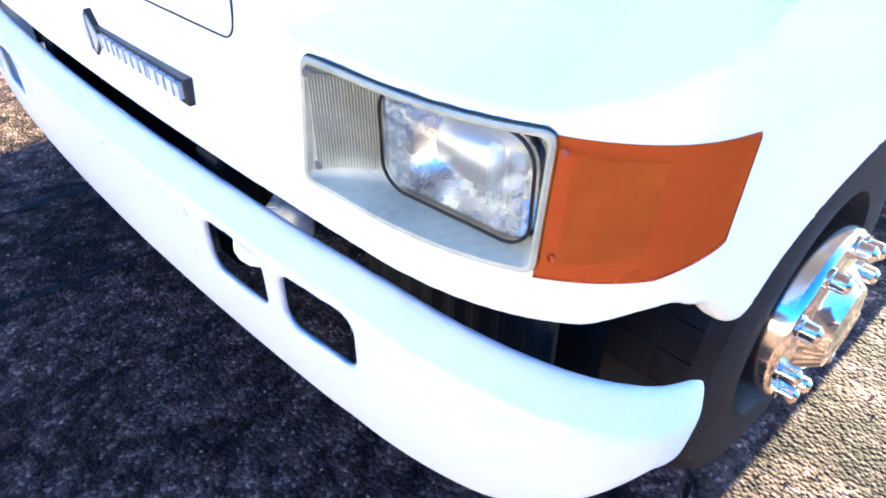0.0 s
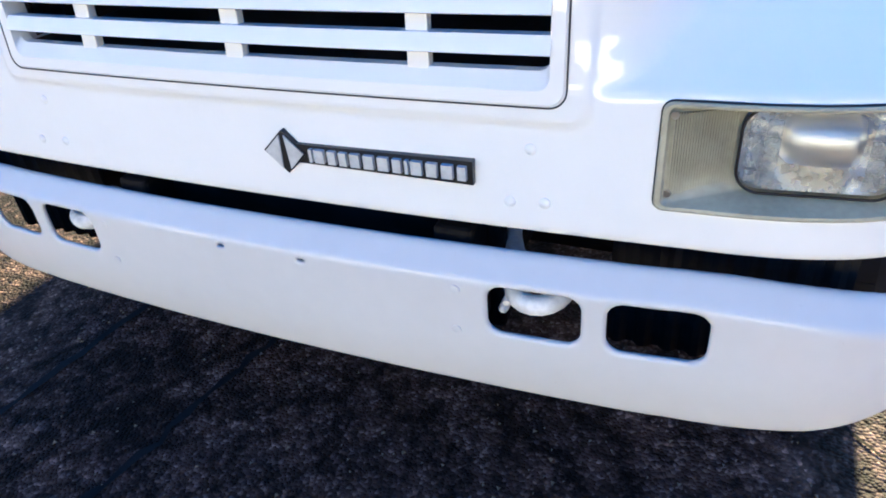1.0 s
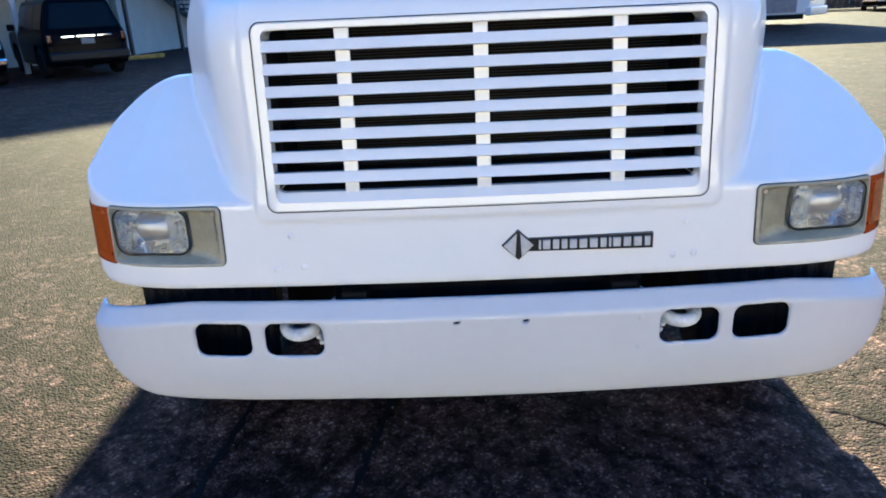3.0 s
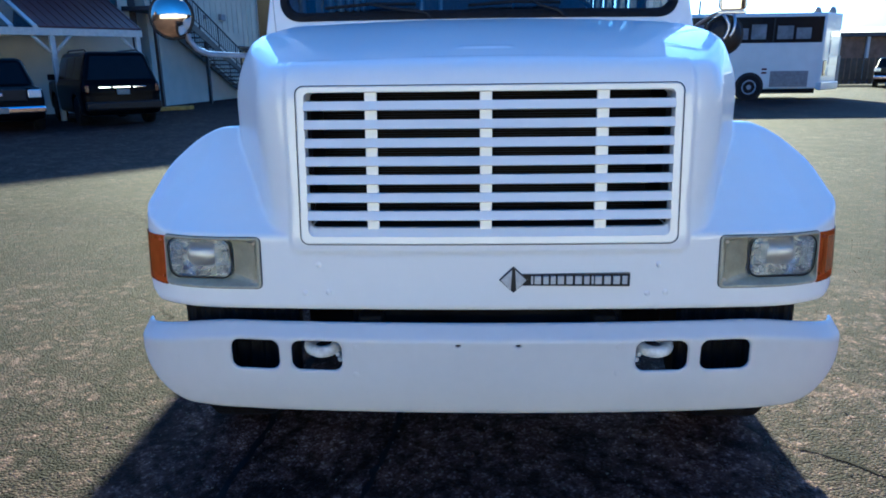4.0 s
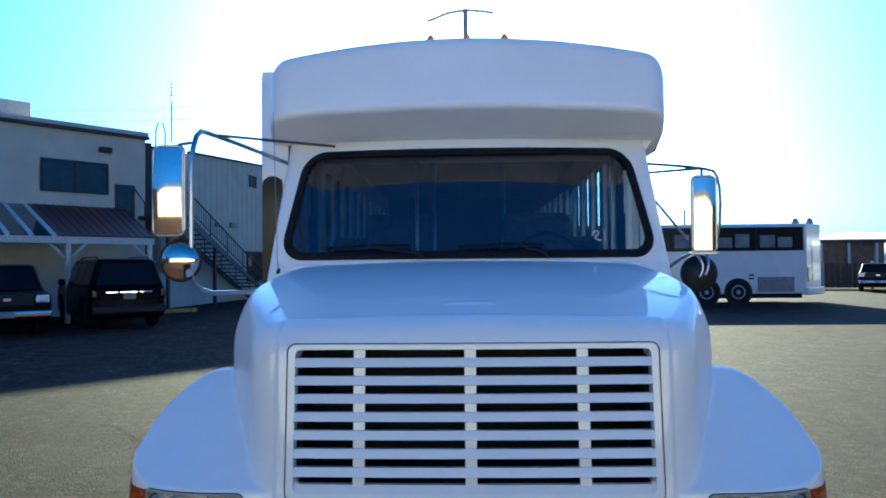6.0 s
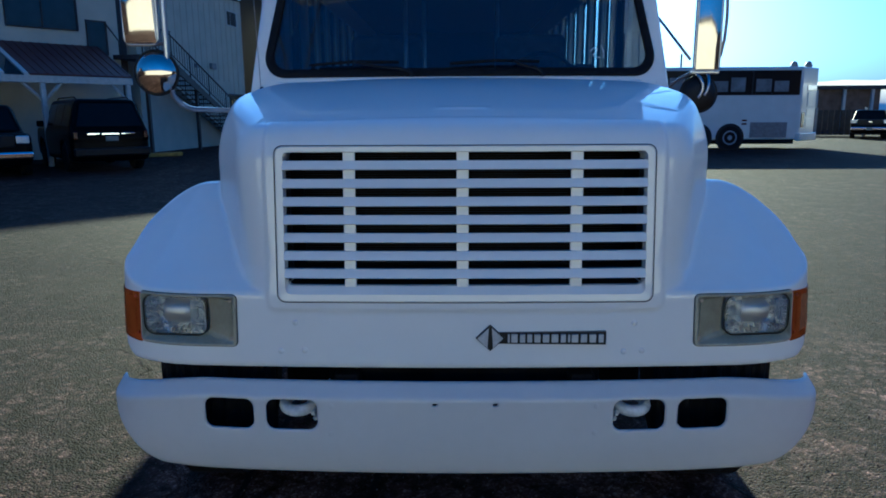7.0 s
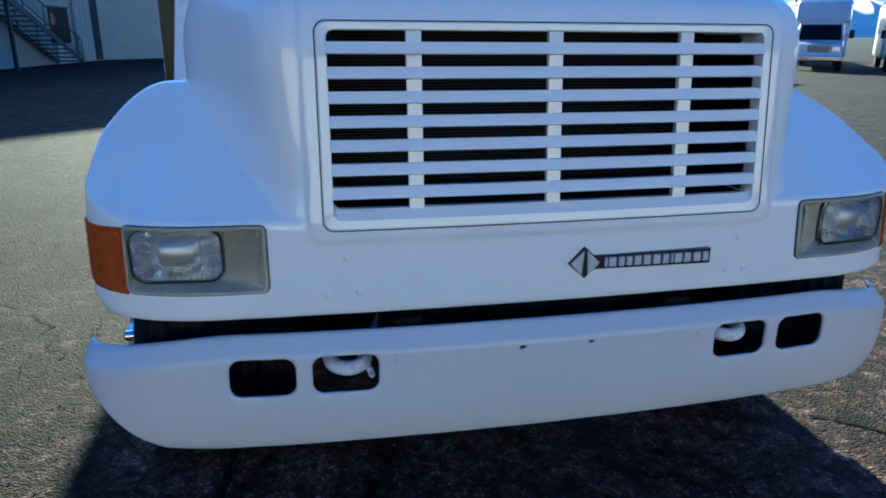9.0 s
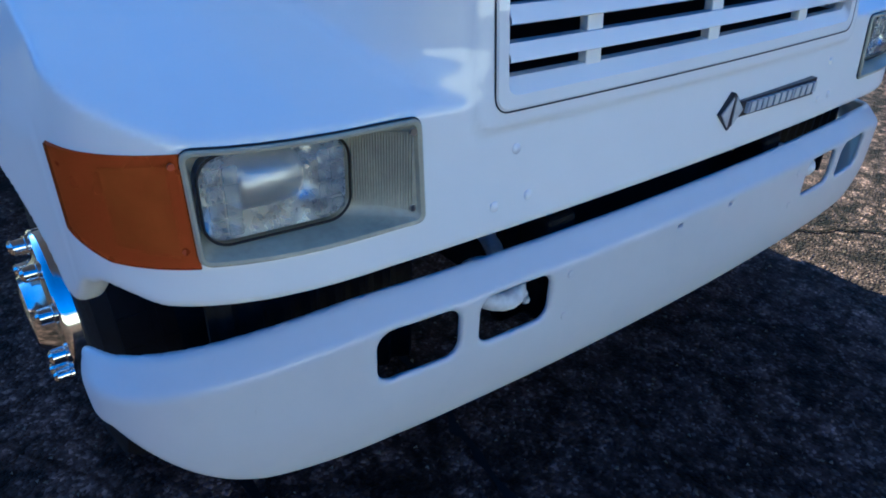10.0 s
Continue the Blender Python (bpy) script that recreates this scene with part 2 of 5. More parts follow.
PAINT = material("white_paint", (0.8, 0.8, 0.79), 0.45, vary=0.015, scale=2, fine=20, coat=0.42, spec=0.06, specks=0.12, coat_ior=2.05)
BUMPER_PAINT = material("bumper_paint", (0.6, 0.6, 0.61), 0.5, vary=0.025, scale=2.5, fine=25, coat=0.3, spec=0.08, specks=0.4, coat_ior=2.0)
FIBRE = material("roof_fibreglass", (0.84, 0.84, 0.84), 0.5, vary=0.03, scale=2, coat=0.5)
SILVER = material("reflector_silver", (0.9, 0.9, 0.9), 0.27, 1.0, vary=0.015, scale=10)
HUB_CHROME = material("dull_chrome", (0.8, 0.79, 0.77), 0.1, 1.0, vary=0.1, scale=20)
CHROME = material("chrome", (0.85, 0.86, 0.88), 0.06, 1.0, vary=0.03, scale=20)
MIRROR_BACK = material("polished_mirror_back", (0.66, 0.59, 0.50), 0.06, 1.0, vary=0.05, scale=8)
ARM_METAL = material("tarnished_tube", (0.16, 0.14, 0.14), 0.35, 0.6, vary=0.2, scale=12)
STEEL = material("brushed_steel", (0.5, 0.5, 0.52), 0.3, 1.0, vary=0.1, scale=15)
BEZEL = material("bezel_plastic", (0.37, 0.36, 0.26), 0.42, vary=0.14, scale=12, bump=0.0002)
BLACK = material("black_plastic", (0.009, 0.009, 0.01), 0.5, vary=0.3, scale=14, spec=0.3)
RUBBER = material("rubber", (0.009, 0.009, 0.01), 0.7, vary=0.3, scale=20, bump=0.0005, spec=0.2)
DARK_METAL = material("underbody_metal", (0.006, 0.006, 0.0065), 0.85, vary=0.5, scale=10, bump=0.001, spec=0.2)
GREY = material("grey_trim", (0.22, 0.22, 0.23), 0.55, vary=0.15, scale=10)
SEAT = material("seat_cloth", (0.05, 0.055, 0.075), 0.9, vary=0.25, scale=20, bump=0.001)
LINING = material("cabin_lining", (0.03, 0.032, 0.038), 0.85, vary=0.15, scale=8)
WINDSHIELD = glass("windshield_glass", (0.74, 0.86, 0.95), 0.66, ior=2.02)


def veiled(m, amount, colour):
    """Lays a thin diffuse veil over a pane, painting in a reflected sky sheen."""
    n, l = m.node_tree.nodes, m.node_tree.links
    out = n["Material Output"].inputs["Surface"]
    was = out.links[0].from_socket
    df, mx, nz, amt = n.new("ShaderNodeBsdfDiffuse"), n.new("ShaderNodeMixShader"), n.new("ShaderNodeTexNoise"), n.new("ShaderNodeMapRange")
    df.inputs["Color"].default_value = (*colour, 1)
    nz.inputs["Scale"].default_value, nz.inputs["Detail"].default_value = 5.0, 6.0
    amt.inputs["To Min"].default_value, amt.inputs["To Max"].default_value = amount * 0.5, amount * 1.5
    l.new(nz.outputs["Fac"], amt.inputs["Value"])
    l.new(amt.outputs["Result"], mx.inputs[0])
    l.new(was, mx.inputs[1])
    l.new(df.outputs[0], mx.inputs[2])
    l.new(mx.outputs[0], out)


veiled(WINDSHIELD, 0.016, (0.45, 0.52, 0.62))
# copy of the tinted glass with the left side's dimness put into its colour
DIMMED_GLASS = glass("dimmed_left_glass", (0.7, 0.85, 0.95), 0.12)
TINTED = glass("tinted_glass", (0.84, 0.93, 0.93), 0.55)
DARK_GLASS = material("dark_glass", (0.006, 0.007, 0.009), 0.2, vary=0.1, scale=4, spec=0.15)
CLEAR = glass("clear_glass", (0.95, 0.97, 0.98), 0.95)
ASPHALT = asphalt_material()


def amber_material(name, dark, light, milky, tint=(1.0, 0.27, 0.015)):
    """Amber plastic: part of the light goes through it, part is scattered in it."""
    m = glass(name, tint, 0.95, 0.06, 1.1)
    n, l = m.node_tree.nodes, m.node_tree.links
    out = n["Material Output"].inputs["Surface"]
    was = out.links[0].from_socket
    co, wave, nz, bp, df, mx = n.new("ShaderNodeTexCoord"), n.new("ShaderNodeTexWave"), n.new("ShaderNodeTexNoise"), n.new("ShaderNodeBump"), n.new("ShaderNodeBsdfDiffuse"), n.new("ShaderNodeMixShader")
    wave.inputs["Scale"].default_value = 40
    nz.inputs["Scale"].default_value = 14
    l.new(co.outputs["Object"], wave.inputs["Vector"])
    l.new(co.outputs["Object"], nz.inputs["Vector"])
    bp.inputs["Strength"].default_value, bp.inputs["Distance"].default_value = 0.5, 0.0008
    l.new(wave.outputs["Fac"], bp.inputs["Height"])
    l.new(bp.outputs["Normal"], df.inputs["Normal"])
    mix = n.new("ShaderNodeMix")
    mix.data_type = "RGBA"
    mix.inputs["A"].default_value, mix.inputs["B"].default_value = (*dark, 1), (*light, 1)
    l.new(nz.outputs["Fac"], mix.inputs["Factor"])
    l.new(mix.outputs["Result"], df.inputs["Color"])
    mx.inputs[0].default_value = milky
    l.new(was, mx.inputs[1])
    l.new(df.outputs[0], mx.inputs[2])
    l.new(mx.outputs[0], out)
    return m


AMBER = amber_material("amber_lens", (0.16, 0.036, 0.0001), (0.36, 0.095, 0.0002), 0.55, (1.0, 0.36, 0.002))
AMBER_OPTIC = amber_material("amber_optic", (0.22, 0.053, 0.0002), (0.48, 0.14, 0.0003), 0.58, (1.0, 0.4, 0.002))
PRISM = amber_material("prism_glass", (0.55, 0.58, 0.6), (0.85, 0.87, 0.9), 0.18, (0.95, 0.97, 1.0))
AMBER_INNER = material("amber_reflector", (0.3, 0.06, 0.004), 0.35, 0.0, vary=0.2, scale=30)


# ---- building blocks ----
def mesh_of(name, verts, faces, smooth=False):
    me = bpy.data.meshes.new(name)
    me.from_pydata([tuple(v) for v in verts], [], [tuple(f) for f in faces])
    me.update()
    if smooth:
        me.polygons.foreach_set("use_smooth", [True] * len(me.polygons))
    return me


def empty(name, at=(0, 0, 0), label="", category="", group=""):
    ob = new(name)
    ob.location = at
    return tagged(ob, label, category, group)


def part(name, bm, mat, parent=None, label=""):
    """Links a bmesh or a mesh as one object, under a thing or a part; its coordinates are the parent's own."""
    me = bm
    if isinstance(bm, bmesh.types.BMesh):
        me = bpy.data.meshes.new(name)
        bm.to_mesh(me)
        bm.free()
    if not me.materials:
        me.materials.append(mat)
    ob = new(name, me)
    ob.parent = parent
    return tagged(ob, label)


def box_bm(lo, hi, bevel=0.0, seg=2, bm=None):
    bm = bm or bmesh.new()
    lo, hi = Vector(lo), Vector(hi)
    r = bmesh.ops.create_cube(bm, size=1.0, matrix=Matrix.Translation((lo + hi) / 2) @ Matrix.Diagonal((*(hi - lo), 1)))
    if bevel:
        edges = {e for v in r["verts"] for e in v.link_edges}
        bmesh.ops.bevel(bm, geom=list(edges), offset=bevel, segments=seg, profile=0.5, affect="EDGES")
    return bm


def sheet_facing(corners, way):
    """A single flat pane whose face looks along way."""
    a, b, c = [Vector(p) for p in corners[:3]]
    order = (0, 1, 2, 3) if (b - a).cross(c - b).dot(Vector(way)) > 0 else (3, 2, 1, 0)
    return mesh_of("pane", corners, [order])


def smooth_bm(bm, degrees=40):
    for f in bm.faces:
        f.smooth = True
    for e in bm.edges:
        if len(e.link_faces) == 2 and e.calc_face_angle(0) > radians(degrees):
            e.smooth = False
    return bm


def lathe_bm(profile, seg=32, axis="z", bm=None, at=(0, 0, 0)):
    """A turned form: profile is (radius, height) pairs."""
    bm = bm or bmesh.new()
    rings = []
    turn = {"z": Matrix.Identity(3), "x": Matrix(((0, 0, 1), (0, 1, 0), (-1, 0, 0))), "y": Matrix(((1, 0, 0), (0, 0, 1), (0, -1, 0)))}[axis]
    for r, h in profile:
        rings.append([bm.verts.new(turn @ Vector((r * math.cos(2 * math.pi * k / seg), r * math.sin(2 * math.pi * k / seg), h)) + Vector(at)) for k in range(seg)])
    for a, b in zip(rings, rings[1:]):
        for k in range(seg):
            bm.faces.new((a[k], a[(k + 1) % seg], b[(k + 1) % seg], b[k]))
    for ring in (rings[0], rings[-1]):
        bm.faces.new(ring)
    bmesh.ops.recalc_face_normals(bm, faces=bm.faces)
    return smooth_bm(bm)


def tube_bm(points, r, seg=10, closed=False, bm=None, rounds=0):
    """A round bar through the points; rounds softens its corners."""
    bm = bm or bmesh.new()
    pts = [Vector(p) for p in points]
    for _ in range(rounds):
        nxt = [] if closed else [pts[0]]
        for a, b in zip(pts, pts[1:] + ([pts[0]] if closed else [])):
            nxt += [a.lerp(b, 0.25), a.lerp(b, 0.75)]
        pts = nxt if closed else nxt + [pts[-1]]
    n, rings, up = len(pts), [], None
    for k, p in enumerate(pts):
        a = pts[(k - 1) % n] if closed or k else p
        b = pts[(k + 1) % n] if closed or k < n - 1 else p
        d = (b - a).normalized()
        if up is None:
            up = Vector((0, 0, 1)) if abs(d.z) < 0.9 else Vector((1, 0, 0))
        side = d.cross(up).normalized()
        up = side.cross(d).normalized()
        rings.append([bm.verts.new(p + r * (math.cos(2 * math.pi * j / seg) * side + math.sin(2 * math.pi * j / seg) * up)) for j in range(seg)])
    for k in range(n if closed else n - 1):
        a, b = rings[k], rings[(k + 1) % n]
        for j in range(seg):
            bm.faces.new((a[j], a[(j + 1) % seg], b[(j + 1) % seg], b[j]))
    if not closed:
        bm.faces.new(rings[0][::-1])
        bm.faces.new(rings[-1])
    bmesh.ops.recalc_face_normals(bm, faces=bm.faces)
    for f in bm.faces:
        f.smooth = len(f.verts) == 4
    return bm


def prism_bm(outline, lo, hi, axis="y", bevel=0.0):
    """A flat outline of (a, b) pairs pushed from lo to hi along an axis; a, b are the other two axes in order."""
    bm = bmesh.new()

    def at(p, d):
        return {"x": (d, p[0], p[1]), "y": (p[0], d, p[1]), "z": (p[0], p[1], d)}[axis]

    a, b = [bm.verts.new(at(p, lo)) for p in outline], [bm.verts.new(at(p, hi)) for p in outline]
    bm.faces.new(a)
    bm.faces.new(b[::-1])
    for k in range(len(a)):
        bm.faces.new((a[k - 1], a[k], b[k], b[k - 1]))
    bmesh.ops.recalc_face_normals(bm, faces=bm.faces)
    if bevel:
        bmesh.ops.bevel(bm, geom=list(bm.edges), offset=bevel, segments=2, profile=0.5, affect="EDGES")
    return bm


def rounded(x0, x1, z0, z1, r, n=6, inset=0.0):
    """The outline of a rectangle with round corners."""
    out = []
    for cx, cz, a0 in ((x1 - r, z1 - r, 0), (x0 + r, z1 - r, 90), (x0 + r, z0 + r, 180), (x1 - r, z0 + r, 270)):
        for k in range(n + 1):
            a = radians(a0 + 90 * k / n)
            out.append((cx + (r - inset) * math.cos(a), cz + (r - inset) * math.sin(a)))
    return out


def finer(outline, step=0.02):
    """The same outline with points along its straight sides, so that it can follow a bowed surface."""
    out = []
    for p, q in zip(outline, outline[1:] + outline[:1]):
        m = max(1, int(math.dist(p, q) / step))
        out += [(p[0] + (q[0] - p[0]) * i / m, p[1] + (q[1] - p[1]) * i / m) for i in range(m)]
    return out


def sheet(name, f, nu, nv, u=(0, 1), v=(0, 1)):
    """A smooth sheet: f(u, v) gives a point."""
    us, vs = np.linspace(*u, nu + 1), np.linspace(*v, nv + 1)
    verts = [f(a, b) for b in vs for a in us]
    w = nu + 1
    faces = [(j * w + i, j * w + i + 1, (j + 1) * w + i + 1, (j + 1) * w + i) for j in range(nv) for i in range(nu)]
    return mesh_of(name, verts, faces, True)


# Solids as fields: negative inside. All take numpy arrays.
def smax(a, b, k):
    h = np.clip(0.5 + 0.5 * (a - b) / k, 0, 1)
    return b + (a - b) * h + k * h * (1 - h)


def smin(a, b, k):
    return -smax(-a, -b, k)


def rbox(x, y, z, lo, hi, r):
    c, s = [(a + b) / 2 for a, b in zip(lo, hi)], [(b - a) / 2 - r for a, b in zip(lo, hi)]
    q = [np.abs(p - m) - e for p, m, e in zip((x, y, z), c, s)]
    out = np.sqrt(sum(np.maximum(k, 0) ** 2 for k in q))
    return out + np.minimum(np.maximum(q[0], np.maximum(q[1], q[2])), 0) - r


def solid(name, f, lo, hi, step):
    """The surface of the field f in a box, as a smooth mesh of quads."""
    ax = [np.arange(a, b + step, step) for a, b in zip(lo, hi)]
    g = f(*np.meshgrid(*ax, indexing="ij"))
    s = g < 0
    n = [len(a) for a in ax]
    cells = tuple(k - 1 for k in n)
    total, count = np.zeros((*cells, 3)), np.zeros(cells)
    corner = [(i, j, k) for i in (0, 1) for j in (0, 1) for k in (0, 1)]

    def cut(a, o):
        return a[tuple(slice(o[d], o[d] + cells[d]) for d in range(3))]

    for o in corner:
        for d in range(3):
            if o[d]:
                continue
            o2 = tuple(o[e] + (e == d) for e in range(3))
            va, vb = cut(g, o), cut(g, o2)
            cross = (va < 0) != (vb < 0)
            t = np.where(cross, va / np.where(cross, va - vb, 1), 0)
            for e in range(3):
                total[..., e] += np.where(cross, o[e] + (t if e == d else 0), 0)
            count += cross
    live = count > 0
    index = -np.ones(cells, int)
    index[live] = np.arange(live.sum())
    where = np.argwhere(live)
    p = (where + total[live] / count[live][:, None]) * step + np.array([a[0] for a in ax])
    eps = step * 0.2
    for _ in range(3):
        v = f(*p.T)
        grad = np.stack([(f(*(p + eps * e).T) - f(*(p - eps * e).T)) / (2 * eps) for e in np.eye(3)], 1)
        move = -v[:, None] * grad / np.maximum((grad**2).sum(1), 0.05)[:, None]
        p = p + np.clip(move, -0.4 * step, 0.4 * step)
    faces = []
    for d in range(3):
        a, b = [e for e in range(3) if e != d]
        lo_s = [slice(1, -1)] * 3
        lo_s[d] = slice(0, -1)
        hi_s = list(lo_s)
        hi_s[d] = slice(1, None)
        one, two = s[tuple(lo_s)], s[tuple(hi_s)]
        cross = np.argwhere(one != two)
        into = one[tuple(cross.T)]
        base = cross + np.array([0 if e == d else 1 for e in range(3)])
        quad = []
        for da, db in ((1, 1), (0, 1), (0, 0), (1, 0)):
            c = base.copy()
            c[:, a] -= da
            c[:, b] -= db
            quad.append(index[tuple(c.T)])
        quad = np.stack(quad, 1)
        flip = into if d != 1 else ~into
        quad[~flip] = quad[~flip][:, ::-1]
        faces.append(quad)
    faces = np.concatenate(faces)
    me = bpy.data.meshes.new(name)
    me.vertices.add(len(p))
    me.vertices.foreach_set("co", p.ravel())
    me.loops.add(faces.size)
    me.loops.foreach_set("vertex_index", faces.ravel())
    me.polygons.add(len(faces))
    me.polygons.foreach_set("loop_start", np.arange(0, faces.size, 4))
    me.polygons.foreach_set("use_smooth", np.ones(len(faces), bool))
    me.update(calc_edges=True)
    me.validate()
    return me


# ---- ground ----
def ground():
    ring = [(-4000, -4000), (4000, -4000), (4000, 4000), (-4000, 4000)]
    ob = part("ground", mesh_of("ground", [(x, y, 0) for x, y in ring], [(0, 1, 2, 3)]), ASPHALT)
    tagged(ob, "worn tan-grey asphalt yard with loose grit and cracks", "ground", kind="structure")


ground()

# ---- the bus ----
bus = empty("bus", (0, 0, 0), "white long-nosed shuttle bus with a barred grille, parked on asphalt", "bus")
AXLE_Y, AXLE_Z, ARCH_Y = 0.87, 0.405, 0.89


def nose_y(x, z=0.87):
    """How far back the nose lies at a distance x from the middle and a height z; it leans back a little."""
    a = np.abs(x)
    side = np.clip((a - 0.72) / 0.487, 0, 0.9995)
    return 0.055 + 0.032 * np.minimum(a, 0.8) ** 2 + 0.27 * (1 - np.sqrt(1 - side**3)) + 0.1 * (z - 0.87)


def grille_y(z):
    return 0.055 + 0.1 * (z - 0.87)


def hood_field(x, y, z):
    a = np.abs(x)
    # the middle of the hood
    front = grille_y(z) + 0.032 * np.minimum(a, 0.8) ** 2 - y
    along_y = np.clip(y, 0, 1.75)
    fade = ease((1.10 - z) / 0.08)
    plan = smin(smin(0.566 + 1.0 * along_y + 0.03 * fade, 0.652 + 0.485 * along_y, 0.03), 0.935 + 0.07 * along_y, 0.07)
    wide = a - (plan - 1.4 * np.clip(z - 1.40, 0, 1) ** 2)
    mark = 0.004 * smooth_box(a, 0.085, 0.012) * smooth_box(np.abs(y - 0.36), 0.014, 0.01)
    top = z - (1.503 + 0.300 * y - 0.088 * y**2 - 0.03 * a**2 + mark)
    near = np.clip((0.5 - y) / 0.3, 0, 1)
    mid = smax(smax(front, top, 0.085), wide, 0.03 + 0.03 * near)
    mid = smax(mid, y - 1.72, 0.02)
    # wings: a sloping flat top with a crisp ridge, an upright outer side
    face = nose_y(x, z) - y
    slope = 1.016 + 0.5 * (y - nose_y(np.minimum(a, 1.06), 1.016))
    crown = 1.318 - 0.03 * np.clip(a - 0.85, 0, 1) - 0.6 * np.clip(y - 0.72, 0, 2) ** 2
    side = a - (1.208 + 0.085 * ease((y - 0.32) / 0.45) * ease((1.24 - z) / 0.16) - 0.15 * np.clip(z - 0.98, 0, 1))
    r = 0.13
    q1, q2 = side + r, z - crown + r
    over = np.sqrt(np.maximum(q1, 0) ** 2 + np.maximum(q2, 0) ** 2) + np.minimum(np.maximum(q1, q2), 0) - r
    wing = smax(smax(face, over, 0.035), (z - slope) * 0.9, 0.010)
    wing = smax(wing, y - 1.42, 0.06)
    d = smin(mid, wing, 0.002 + 0.016 * np.clip((z - 1.0) / 0.06, 0, 1))
    # the panel's lower edge, the wheel arch and the openings
    d = smax(d, 0.770 + 0.02 * ease((a - 1.12) / 0.06) * ease((0.3 - y) / 0.05) - 0.09 * ease((a - 1.12) / 0.06) * ease((y - 0.29) / 0.12) - z, 0.022)
    arch = np.sqrt((y - ARCH_Y) ** 2 + (z - 0.52) ** 2) - 0.49
    d = smax(d, -np.maximum(arch, 0.72 - a), 0.015)
    d = np.maximum(d, -rbox(x, y, z, (-0.582, -0.2, 1.01), (0.582, 0.47, 1.47), 0.03))
    d = np.maximum(d, -rbox(a, y, z, (0.744, -0.2, 0.8465), (1.075, 0.21, 1.0045), 0.012))
    # the shallow raised panel round the grille
    lip = rbox(x, 0 * y, z, (-0.635, -1, 0.962), (0.635, 1, 1.60), 0.03)
    return d - 0.007 * np.clip(0.5 - lip / 0.013, 0, 1) * (y < 0.22)


def ease(t):
    t = np.clip(t, 0, 1)
    return t * t * (3 - 2 * t)


def smooth_box(v, half, soft):
    return np.clip(0.5 - (v - half) / (2 * soft), 0, 1)


part("hood", solid("hood", hood_field, (-1.3, -0.02, 0.64), (1.3, 1.8, 1.85), 0.009), PAINT, bus, "glossy white one-piece hood with rounded wings")


def bumper_y(x):
    a = np.abs(x)
    side = np.clip((a - 0.70) / 0.556, 0, 0.9995)
    return 0.03 * np.minimum(a / 0.8, 1) ** 2 + 0.27 * (1 - np.sqrt(1 - side**2.3))


def bumper_field(x, y, z):
    a = np.abs(x)
    foot = 0.410 + 0.14 * np.clip((a - 1.02) / 0.21, 0, 1) ** 2.0
    head = 0.728 - 0.062 * np.clip((a - 0.85) / 0.35, 0, 1) ** 1.5
    steep = np.clip((bumper_y(a + 0.004) - bumper_y(a - 0.004)) / 0.008, 0, 6)
    skin = (bumper_y(x) - y + 0.022 * np.clip((0.56 - z) / 0.14, 0, 1) ** 2) / np.sqrt(1 + steep**2)
    body = smax(smax(skin, z - head, 0.012), (skin + z - head + 0.044) * 0.7071, 0.009)
    body = smax(body, foot - z, 0.02)
    body = smax(body, a - 1.25, 0.02)
    shell = np.maximum(body, -(body + 0.014))
    shell = smax(shell, -0.058 - skin, 0.01)
    shell = smax(shell, y - 0.318 + 0.35 * np.clip(0.66 - z, 0, 1), 0.035)
    for x0, x1 in ((0.478, 0.645), (0.688, 0.85)):
        shell = smax(shell, -rbox(a, y, z, (x0, -0.2, 0.575), (x1, 0.5, 0.676), 0.028), 0.008)
    for s in (-0.097, 0.097):
        shell = np.maximum(shell, -rbox(x, y, z, (s - 0.009, -0.2, 0.661), (s + 0.009, 0.5, 0.671), 0.004))
    return shell


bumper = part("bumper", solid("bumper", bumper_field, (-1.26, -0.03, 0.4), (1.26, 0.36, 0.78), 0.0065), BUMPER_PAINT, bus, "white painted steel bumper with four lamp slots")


# what lies behind the bumper: cross beam, frame rails, radiator, tow hooks
part("chassis_rail", box_bm((-0.43, 0.08, 0.5), (-0.35, 3.0, 0.74), 0.01), DARK_METAL, bus)
part("chassis_rail", box_bm((0.35, 0.08, 0.5), (0.43, 3.0, 0.74), 0.01), DARK_METAL, bus)
part("cross_beam", box_bm((-0.46, 0.16, 0.46), (0.46, 0.2, 0.83), 0.01), DARK_METAL, bus)
part("engine_bay", box_bm((-0.7, 0.5, 0.45), (0.7, 1.65, 1.0), 0.03), DARK_METAL, bus)


def radiator():
    bm = box_bm((-0.6, 0.415, 0.85), (0.6, 0.45, 1.5))
    core = part("radiator", bm, DARK_METAL, bus, "black radiator core behind the grille")
    fins = bmesh.new()
    for k in range(56):
        z = 1.0 + k * 0.0085
        box_bm((-0.574, 0.405, z), (0.574, 0.414, z + 0.003), bm=fins)
    tagged(part("radiator_mesh", fins, BLACK, core), kind="stuff")


radiator()


